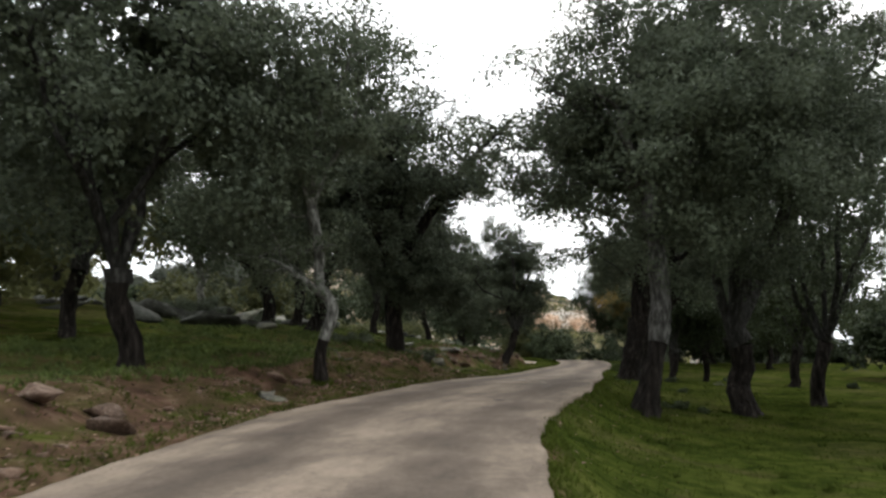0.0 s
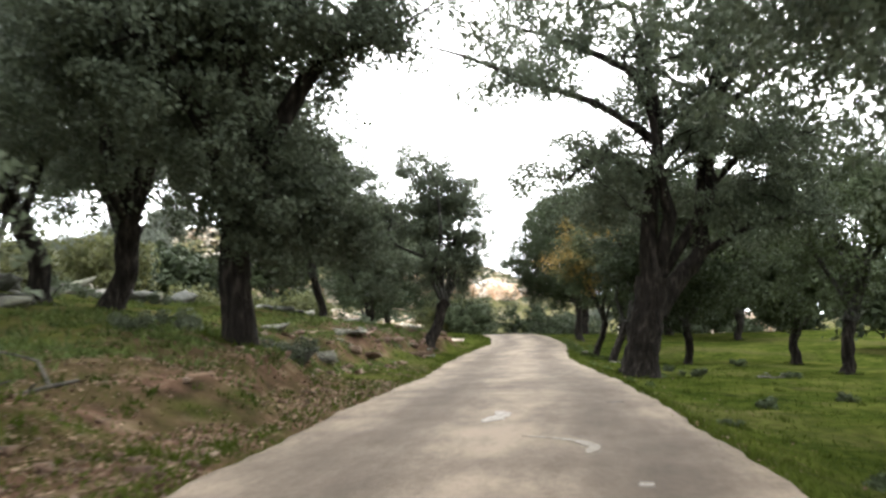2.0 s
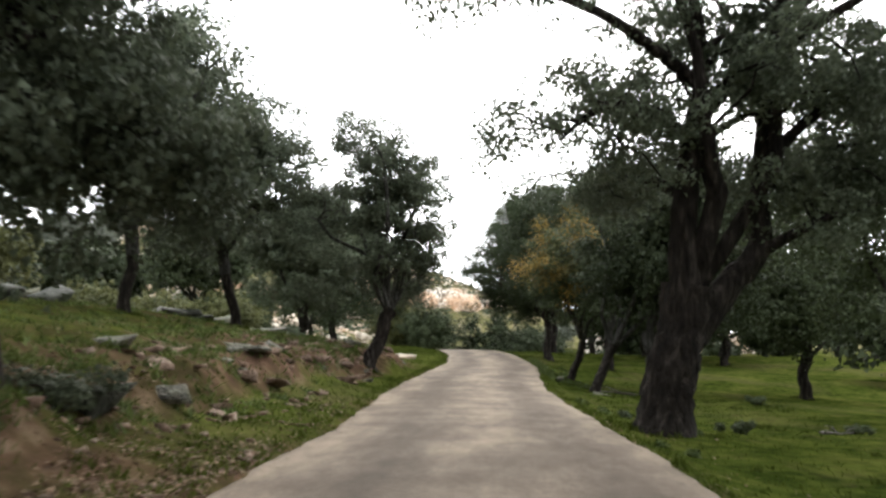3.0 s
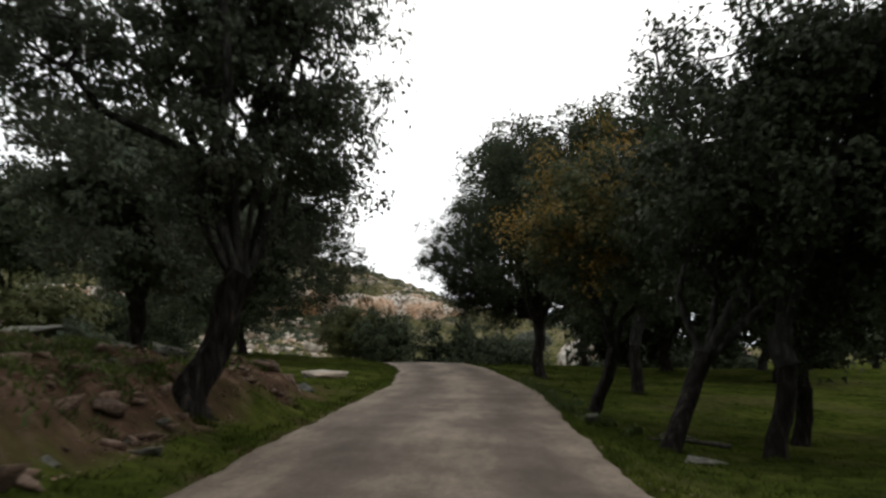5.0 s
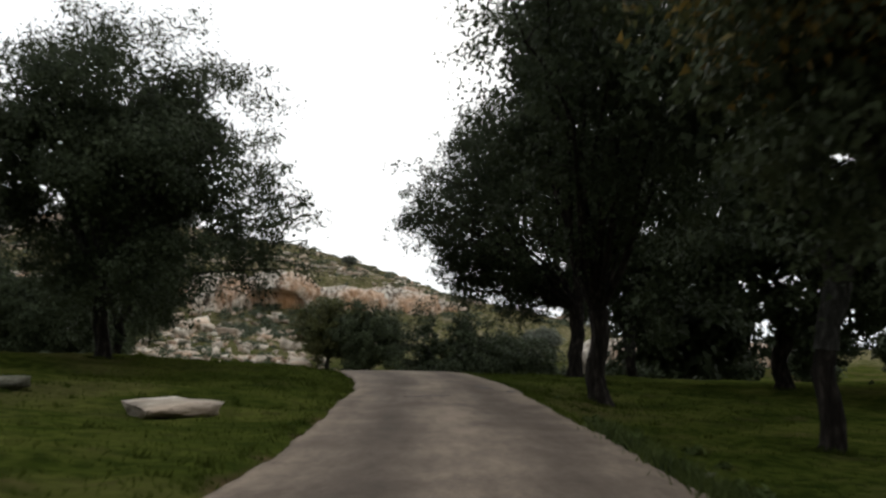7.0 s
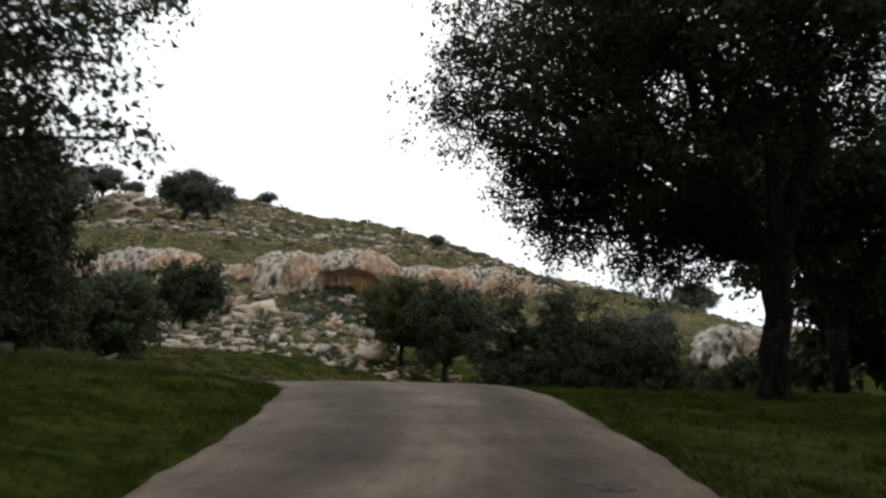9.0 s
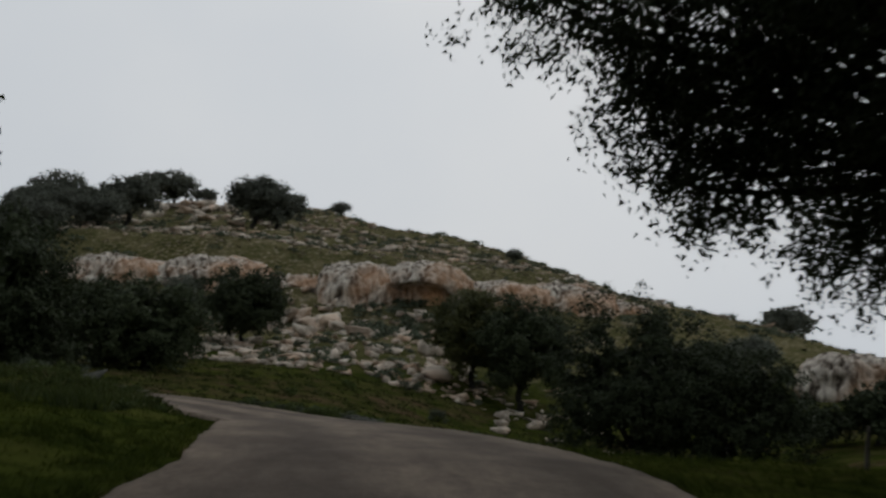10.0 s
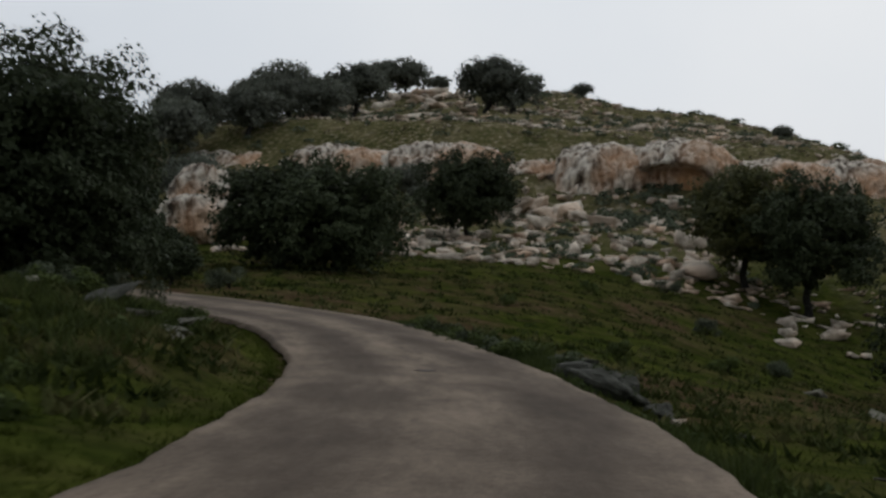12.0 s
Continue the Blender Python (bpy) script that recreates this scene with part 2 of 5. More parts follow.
def road_material():
    """Old pale asphalt: UV x runs across the lane (0 to 1), y along it in metres."""
    m = bpy.data.materials.new("worn_pale_asphalt")
    m.use_nodes = True
    n, l = m.node_tree.nodes, m.node_tree.links
    b = n["Principled BSDF"]
    b.inputs["Roughness"].default_value = 0.9
    b.inputs["Specular IOR Level"].default_value = 0.12
    uv = n.new("ShaderNodeUVMap")
    mp = n.new("ShaderNodeMapping")
    mp.inputs["Scale"].default_value = (5.0, 0.22, 1)
    l.new(uv.outputs["UV"], mp.inputs["Vector"])
    co = n.new("ShaderNodeTexCoord")

    def noise_of(vec, scale, detail):
        t = n.new("ShaderNodeTexNoise")
        t.inputs["Scale"].default_value, t.inputs["Detail"].default_value = scale, detail
        l.new(vec, t.inputs["Vector"])
        return t.outputs["Fac"]

    def mapped(v, a, c, d, e):
        r = n.new("ShaderNodeMapRange")
        for k, x in zip(("From Min", "From Max", "To Min", "To Max"), (a, c, d, e)):
            r.inputs[k].default_value = x
        l.new(v, r.inputs["Value"])
        return r.outputs["Result"]

    def times(a, c):
        x = n.new("ShaderNodeMath")
        x.operation = "MULTIPLY"
        l.new(a, x.inputs[0])
        l.new(c, x.inputs[1])
        return x.outputs[0]

    def longer(scale):
        q = n.new("ShaderNodeMapping")
        q.inputs["Scale"].default_value = scale
        l.new(uv.outputs["UV"], q.inputs["Vector"])
        return q.outputs["Vector"]

    streak = mapped(noise_of(mp.outputs["Vector"], 1.0, 2.5), 0.36, 0.64, 0.66, 1.22)
    # pale wheel tracks, wandering a little
    sx = n.new("ShaderNodeSeparateXYZ")
    l.new(uv.outputs["UV"], sx.inputs["Vector"])
    wander = n.new("ShaderNodeMath")
    wander.operation = "MULTIPLY_ADD"
    l.new(noise_of(co.outputs["Object"], 0.3, 3.0), wander.inputs[0])
    wander.inputs[1].default_value = 0.25
    l.new(sx.outputs["X"], wander.inputs[2])
    wave = n.new("ShaderNodeMath")
    wave.operation = "MULTIPLY"
    wave.inputs[1].default_value = 12.0
    l.new(wander.outputs[0], wave.inputs[0])
    sine = n.new("ShaderNodeMath")
    sine.operation = "SINE"
    l.new(wave.outputs[0], sine.inputs[0])
    track = mapped(sine.outputs[0], -1.0, 1.0, 0.62, 1.42)
    # dark worn spots and pale scuffs
    spots = mapped(noise_of(longer((6.0, 0.35, 1)), 1.0, 5.0), 0.34, 0.52, 0.84, 1.0)
    scuff = mapped(noise_of(longer((22.0, 1.2, 1)), 1.0, 6.0), 0.32, 0.68, 0.8, 1.2)
    patch = mapped(noise_of(co.outputs["Object"], 0.7, 8.0), 0.36, 0.66, 0.74, 1.2)
    grit = mapped(noise_of(co.outputs["Object"], 45.0, 5.0), 0.3, 0.7, 0.72, 1.28)
    pitted = mapped(noise_of(co.outputs["Object"], 13.0, 6.0), 0.32, 0.68, 0.8, 1.2)
    grit = times(grit, pitted)
    v = times(times(times(streak, patch), times(track, grit)), times(spots, scuff))
    half = n.new("ShaderNodeMath")
    half.operation = "MULTIPLY"
    half.inputs[1].default_value = 0.5
    l.new(v, half.inputs[0])
    v = half.outputs[0]
    cr = n.new("ShaderNodeValToRGB")
    cr.color_ramp.elements[0].position, cr.color_ramp.elements[1].position = 0.1, 0.9
    cr.color_ramp.elements[0].color, cr.color_ramp.elements[1].color = (0.055, 0.041, 0.0305, 1), (0.235, 0.182, 0.136, 1)
    l.new(v, cr.inputs["Fac"])
    l.new(cr.outputs["Color"], b.inputs["Base Color"])
    bp = n.new("ShaderNodeBump")
    bp.inputs["Strength"].default_value, bp.inputs["Distance"].default_value = 0.4, 0.02
    l.new(noise_of(co.outputs["Object"], 30.0, 6.0), bp.inputs["Height"])
    l.new(bp.outputs["Normal"], b.inputs["Normal"])
    return m


# ---- mesh helpers ----
def fast_mesh(name, verts, faces, mat, smooth=False):
    """A mesh from arrays: verts (n, 3), faces (m, k) all with k corners."""
    me = bpy.data.meshes.new(name)
    verts, faces = np.asarray(verts, np.float32), np.asarray(faces, np.int32)
    m, k = faces.shape
    me.vertices.add(len(verts))
    me.vertices.foreach_set("co", verts.ravel())
    me.loops.add(m * k)
    me.loops.foreach_set("vertex_index", faces.ravel())
    me.polygons.add(m)
    me.polygons.foreach_set("loop_start", np.arange(0, m * k, k, dtype=np.int32))
    if smooth:
        me.polygons.foreach_set("use_smooth", np.ones(m, bool))
    me.update(calc_edges=True)
    if mat:
        me.materials.append(mat)
    return me


def child(name, me, parent, label=""):
    ob = new(name, me)
    ob.parent = parent
    return tagged(ob, label)


def smooth_noise(p, scale, seed=0):
    """A cheap smooth noise of an (n, 2) or (n, 3) array, about -1 to 1: crossed sines at odd angles."""
    r = np.random.RandomState(seed)
    out = np.zeros(len(p))
    for i in range(7):
        k = r.normal(size=p.shape[1])
        k *= (0.6 + 0.25 * i) / np.linalg.norm(k) / scale * 2.0
        out += np.sin(p @ k + r.uniform(0, 6.28)) / (1 + 0.3 * i)
    return out / 2.6


# ---- the lane's line and the ground ----
LANE = np.array([(-6.5, -60, -1.0), (-3.4, -20, -0.35), (-1.9, 0, -0.08), (-1.25, 8.3, 0.05), (-0.5, 16.5, 0.22), (1.0, 23, 0.38), (1.65, 26.5, 0.41), (2.85, 33.8, 0.36), (4.3, 43, 0.25), (5.85, 54, 0.16),
                 (6.95, 60, 0.2), (8.35, 67, 0.22), (10.2, 77, 0.24), (11.75, 88.5, 0.26), (12.2, 92, 0.31), (12.45, 97, 0.42), (12.45, 102, 0.45), (12.0, 105.5, 0.36), (10.75, 112, 0.04), (9.6, 119, -0.45),
                 (7.3, 127, -0.98), (4.7, 133, -1.22), (1.5, 138.5, -1.36), (-2.0, 142, -1.4), (-8, 146, -1.4), (-18, 150, -1.4), (-32, 154, -1.6), (-60, 157, -2)])


def spline(pts, per=24):
    """Points of a Catmull-Rom curve through pts."""
    p = np.vstack([2 * pts[0] - pts[1], pts, 2 * pts[-1] - pts[-2]])
    u = np.linspace(0, 1, per, endpoint=False)[:, None]
    out = []
    for i in range(1, len(p) - 2):
        a, b, c, d = p[i - 1], p[i], p[i + 1], p[i + 2]
        out.append(0.5 * (2 * b + (c - a) * u + (2 * a - 5 * b + 4 * c - d) * u ** 2 + (3 * b - a - 3 * c + d) * u ** 3))
    return np.vstack(out + [pts[-1:]])


LANE[:, 2] -= 0.08
LINE = spline(LANE, 16)
TAN = np.gradient(LINE[:, :2], axis=0)
TAN /= np.linalg.norm(TAN, axis=1)[:, None]
HALF = 2.08


def lane_near(x, y):
    """For arrays x, y: the signed offset from the lane's middle (right positive), its height, and the y of its nearest point."""
    s, z, ly = np.empty(len(x)), np.empty(len(x)), np.empty(len(x))
    for i in range(0, len(x), 20000):
        k = slice(i, i + 20000)
        dx, dy = x[k, None] - LINE[:, 0], y[k, None] - LINE[:, 1]
        j = (dx * dx + dy * dy).argmin(1)
        a = np.arange(len(j))
        along = dx[a, j] * TAN[j, 0] + dy[a, j] * TAN[j, 1]
        across = dx[a, j] * TAN[j, 1] - dy[a, j] * TAN[j, 0]
        s[k] = np.sign(across) * np.hypot(across, np.where(np.abs(along) > 3, along, 0))
        jj = np.clip(j + 1, 0, len(LINE) - 1)
        jm = np.clip(j - 1, 0, len(LINE) - 1)
        slope = (LINE[jj, 2] - LINE[jm, 2]) / np.maximum(np.hypot(*(LINE[jj, :2] - LINE[jm, :2]).T), 0.1)
        z[k], ly[k] = LINE[j, 2] + slope * np.clip(along, -3, 3), LINE[j, 1]
    return s, z, ly


def hill(x, y):
    """The rocky hill across the little valley."""
    top = np.interp(x, [-400, -200, -100, -72, -50, -14, 25, 50, 62, 78, 95, 120, 200, 400], [10, 14, 20, 25, 28, 28.4, 21.0, 12.5, 8.8, 3.0, 0.3, -0.5, 0, 0])
    rise = np.interp(y, [150, 170, 193, 229, 238, 247, 287, 318, 330, 345, 450, 700, 1200], [0.0, 0.012, 0.035, 0.15, 0.35, 0.56, 0.76, 0.98, 1.0, 0.98, 0.8, 0.3, 0.1])
    return top * rise - 5.5 * np.exp(-((x - 24) / 15) ** 2 - ((y - 176) / 36) ** 2)


def verge_width(ly):
    """How far the foot of the earth bank stands off the lane's left edge."""
    return np.interp(ly, [18, 21, 25, 29, 34, 44, 51, 56, 66], [1.5, 2.1, 1.9, 0.9, 1.5, 2.2, 1.8, 1.1, 0.9])


def height(x, y):
    x, y = np.atleast_1d(np.asarray(x, float)), np.atleast_1d(np.asarray(y, float))
    s, z, ly = lane_near(x, y)
    d = np.maximum(np.abs(s) - HALF - 0.1, 0)
    left = np.interp(ly, [-60, 0, 20, 25, 37, 45, 60, 65.5, 68.5, 72, 82, 96, 105, 115, 128, 138, 148], [0.7, 0.6, 0.4, 0.5, 0.95, 1.1, 1.05, 0.85, 0.4, 0.2, 0.12, 0.3, 0.25, 0.35, 0.6, 0.4, 0.1])
    right = np.interp(ly, [-60, 0, 25, 42, 60, 66, 76, 82, 88, 98, 106, 114, 125, 136, 142, 146], [1.6, 2.0, 2.2, 0.8, 1.2, 1.9, 1.9, 1.1, 1.0, 0.3, 0.15, 0.7, 1.0, 1.0, 0.5, 0.0])
    foot = verge_width(ly) + 0.35 * smooth_noise(np.c_[x, y], 2.2, 6) + 0.4 * smooth_noise(np.c_[x, y], 1.0, 9)
    bank = left * (0.42 * np.clip((d - foot) / 0.5, 0, 1) + 1.2 * (1 - np.exp(-np.maximum(d - foot + 0.4, 0) / 6)) + 0.07 * np.clip(d, 0, 40))
    fall = -right * (0.36 * (1 - np.exp(-d / 0.8)) + 0.025 * np.clip(d, 0, 50))
    far = np.exp(-(np.maximum(d - 40, 0) / 60) ** 2)
    p = np.c_[x, y]
    broken = np.clip((d - foot + 0.6) / 0.6, 0, 1) * np.clip((foot + 4.0 - d) / 2.0, 0, 1) * (s < 0) * (y < 70)
    bank = bank + broken * (0.13 * smooth_noise(p, 1.1, 31) + 0.2 * np.abs(smooth_noise(p, 2.1, 32)) + 0.07 * smooth_noise(p, 0.45, 33))
    rough = 0.05 * smooth_noise(p, 1.3, 1) + 0.09 * smooth_noise(p, 4.5, 2) + 0.035 * smooth_noise(p, 0.6, 8)
    big = np.clip((d - 6) / 30, 0, 1) * 0.35 * smooth_noise(p, 17, 3) + np.clip((y - 190) / 60, 0, 1) * (0.9 * smooth_noise(p, 14, 4) + 0.35 * smooth_noise(p, 5, 5))
    bank = bank * np.clip(d / 0.6, 0, 1)
    h = z * far + (bank * (s < 0) + fall * (s > 0)) * far + hill(x, y) + rough * np.clip(d / 0.8, 0, 1) * 1.0 + big
    h = h + 0.55 * np.exp(-((x + 0.3) / 3.9) ** 2 - ((y - 128) / 4.8) ** 2) * np.clip(d / 2.5, 0, 1)
    h = h + 0.42 * np.exp(-((d - 0.9) / 0.75) ** 2) * np.clip(d / 0.2, 0, 1) * (s > 0) * np.interp(ly, [125, 129, 137, 141], [0, 1, 1, 0])
    return h + 0.05 * np.clip(d / 0.12, 0, 1) * np.exp(-d / 2.5) - 0.04 * np.clip(1 - d / 0.12, 0, 1)


def gz(x, y):
    return float(height(x, y)[0])


def steps(rows):
    """Grid lines: (from, to, step) stretches one after another."""
    out = [np.arange(a, b, st) for a, b, st in rows]
    return np.concatenate(out + [np.array([rows[-1][1]])])


def build_ground():
    gx = steps([(-2600, -400, 200), (-400, -120, 20), (-120, -40, 4), (-40, -16, 1.2), (-16, 26, 0.4), (26, 60, 1.5), (60, 130, 4), (130, 400, 20), (400, 2600, 200)])
    gy = steps([(-1500, -100, 100), (-100, -12, 4), (-12, 4, 1.0), (4, 146, 0.4), (146, 200, 1.2), (200, 345, 2.0), (345, 500, 10), (500, 1000, 50), (1000, 4000, 250)])
    X, Y = np.meshgrid(gx, gy)
    x, y = X.ravel(), Y.ravel()
    z = height(x, y)
    idx = np.arange(len(x)).reshape(X.shape)
    faces = np.c_[idx[:-1, :-1].ravel(), idx[:-1, 1:].ravel(), idx[1:, 1:].ravel(), idx[1:, :-1].ravel()]
    me = fast_mesh("ground", np.c_[x, y, z], faces, ground_material(), True)
    s, _, ly = lane_near(x, y)
    d = np.abs(s) - HALF
    foot = verge_width(ly)
    face = np.interp(ly, [0, 10, 20, 36, 46, 54, 66, 69, 72, 80, 120, 128, 140], [0.62, 0.7, 0.68, 0.62, 0.6, 0.74, 0.74, 0.4, 0.2, 0.16, 0.15, 0.45, 0.45])
    strip = np.interp(ly, [26, 35, 38, 44], [1.0, 0.9, 0.5, 0.25])
    soil = np.where(d < foot - 0.2, face * strip, face * np.interp(d - foot, [-0.2, 0.1, 1.2, 2.6, 6, 40], [0.3, 1.0, 1.0, 0.62, 0.45, 0.3]))
    soil = np.where(s < 0, soil, 0.2 * np.interp(d, [0, 0.5, 1.2, 5, 9, 14, 40], [0.5, 0.8, 1.0, 1.0, 0.55, 0.4, 0.3]))
    soil = np.where((s > 0) & (ly > 131), np.interp(d, [0, 1, 5, 8], [0.4, 0.5, 0.5, 0.2]), soil)
    soil = np.where(d < 0.12, 0.62, soil)
    far_soil = np.exp(-((x - 8) / 40) ** 2 - ((y - 205) / 22) ** 2) * 0.22
    near_hill = np.exp(-((x + 2) / 22) ** 2 - ((y - 165) / 16) ** 2) * 0.42
    meadow = 0.42 * np.clip((y - 118) / 14, 0, 1) * np.clip((200 - y) / 15, 0, 1) * np.clip(0.55 + 0.9 * smooth_noise(np.c_[x, y], 3.4, 41), 0, 1.3)
    meadow = np.maximum(meadow, 0.56 * np.exp(-((x - 2.2) / 3.0) ** 2 - ((y - 127) / 2.4) ** 2))
    meadow = np.maximum(meadow, 0.72 * np.exp(-((x - 1.5) / 5.5) ** 2 - ((y - 144.6) / 2.4) ** 2))
    soil = np.maximum(np.maximum(soil, meadow), np.maximum(far_soil, near_hill))
    scrub = np.clip((y - 182) / 55, 0, 0.85)
    scrub = np.maximum(scrub, np.clip((-s - 14) / 20, 0, 0.55) * (y < 120))
    for nm, v in (("soil", soil), ("scrub", scrub)):
        a = me.attributes.new(nm, "FLOAT", "POINT")
        a.data.foreach_set("value", v.astype(np.float32))
    return tagged(new("ground", me), "green winter turf with red earth banks and scrub", "ground", kind="structure")


def build_road():
    line = spline(LANE, 60)
    t = np.gradient(line[:, :2], axis=0)
    t /= np.linalg.norm(t, axis=1)[:, None]
    nrm = np.c_[t[:, 1], -t[:, 0]]
    run = np.r_[0, np.cumsum(np.linalg.norm(np.diff(line[:, :2], axis=0), axis=1))]
    across = np.array([-1.02, -1.0, -0.96, -0.8, -0.55, -0.3, 0, 0.3, 0.55, 0.8, 0.96, 1.0, 1.02])
    r = np.random.RandomState(3)
    wob = [sum(a * np.sin(run * k + r.uniform(0, 6)) for a, k in ((0.03, 0.35), (0.025, 0.9), (0.018, 2.1), (0.012, 4.3), (0.008, 8.0))) for _ in (0, 1)]
    verts, uv = [], []
    for a in across:
        w = HALF * a + (wob[0] if a < 0 else wob[1]) * abs(a) ** 3
        crown = 0.035 + 0.03 * (1 - a * a)
        z = line[:, 2] + (crown if abs(a) <= 1 else -0.09)
        verts.append(np.c_[line[:, :2] + nrm * w[:, None], z])
        uv.append(np.c_[np.full(len(run), (a + 1) / 2), run])
    k, nn = len(across), len(line)
    v, uvs = np.stack(verts, 1).reshape(-1, 3), np.stack(uv, 1).reshape(-1, 2)
    idx = np.arange(nn * k).reshape(nn, k)
    faces = np.c_[idx[:-1, :-1].ravel(), idx[:-1, 1:].ravel(), idx[1:, 1:].ravel(), idx[1:, :-1].ravel()]
    me = fast_mesh("road", v, faces, road_material(), True)
    lay = me.uv_layers.new(name="UVMap")
    lay.data.foreach_set("uv", uvs[faces.ravel()].astype(np.float32).ravel())
    return tagged(new("road", me), "narrow worn asphalt lane, pale grey with darker tracks", "road", kind="structure")


build_ground()
build_road()


# ---- trees ----
def tube(path, radii, sides=9, seed=0, wobble=0.12):
    """A tapered, knotty tube along path: verts, quads."""
    path, radii = np.asarray(path, float), np.asarray(radii, float)
    r = np.random.RandomState(seed)
    t = np.gradient(path, axis=0)
    t /= np.linalg.norm(t, axis=1)[:, None] + 1e-9
    ref = np.array([1.0, 0.13, 0.07]) if abs(t[0, 0]) < 0.9 else np.array([0.0, 1.0, 0.1])
    u = np.cross(t, ref)
    u /= np.linalg.norm(u, axis=1)[:, None]
    w = np.cross(t, u)
    ang = np.linspace(0, 2 * np.pi, sides, endpoint=False)
    lobes = 1 + wobble * np.sin(ang * 2 + r.uniform(0, 6)) + wobble * 0.8 * np.sin(ang * 3 + r.uniform(0, 6))
    ring = np.array([radii[i] * (lobes * (1 + wobble * 0.6 * r.normal(size=sides))) for i in range(len(path))])
    v = path[:, None] + ring[..., None] * (np.cos(ang)[None, :, None] * u[:, None] + np.sin(ang)[None, :, None] * w[:, None])
    n = len(path)
    idx = np.arange(n * sides).reshape(n, sides)
    a, b = idx[:-1], idx[1:]
    f = np.c_[a.ravel(), np.roll(a, -1, 1).ravel(), np.roll(b, -1, 1).ravel(), b.ravel()]
    return v.reshape(-1, 3), f


def join(pieces):
    vs, fs, k = [], [], 0
    for v, f in pieces:
        vs.append(v)
        fs.append(f + k)
        k += len(v)
    return np.vstack(vs), np.vstack(fs)


def leaves(points, out, size, r, droop=0.35, loose=0.5):
    """A small pointed leaf at each point, its face turned outwards and up to the light; out: the way out of its spray."""
    n = len(points)
    face = out / (np.linalg.norm(out, axis=1)[:, None] + 1e-6) + r.normal(size=(n, 3)) * loose
    face[:, 2] += 0.4
    face /= np.linalg.norm(face, axis=1)[:, None] + 1e-9
    d = r.normal(size=(n, 3)) + out * 0.8
    d[:, 2] -= droop
    d -= face * (d * face).sum(1)[:, None]
    d /= np.linalg.norm(d, axis=1)[:, None] + 1e-9
    side = np.cross(face, d)
    s = size * r.uniform(0.6, 1.35, n)[:, None]
    wd = s * r.uniform(0.3, 0.5, n)[:, None]
    v = np.stack([points + side * wd, points + d * s, points - side * wd], 1).reshape(-1, 3)
    return v, np.arange(3 * n).reshape(n, 3)


def bend(a, b, r, n=7, sag=0.12, wiggle=0.06):
    """A crooked path from a to b."""
    a, b = np.asarray(a, float), np.asarray(b, float)
    t = np.linspace(0, 1, n)[:, None]
    ln = np.linalg.norm(b - a)
    p = a + (b - a) * t
    p[:, 2] += (np.sin(np.pi * t) * sag * ln).ravel()
    w = r.normal(size=(n, 3)) * wiggle * ln
    w[0] = w[-1] = 0
    return p + w


FEET = []


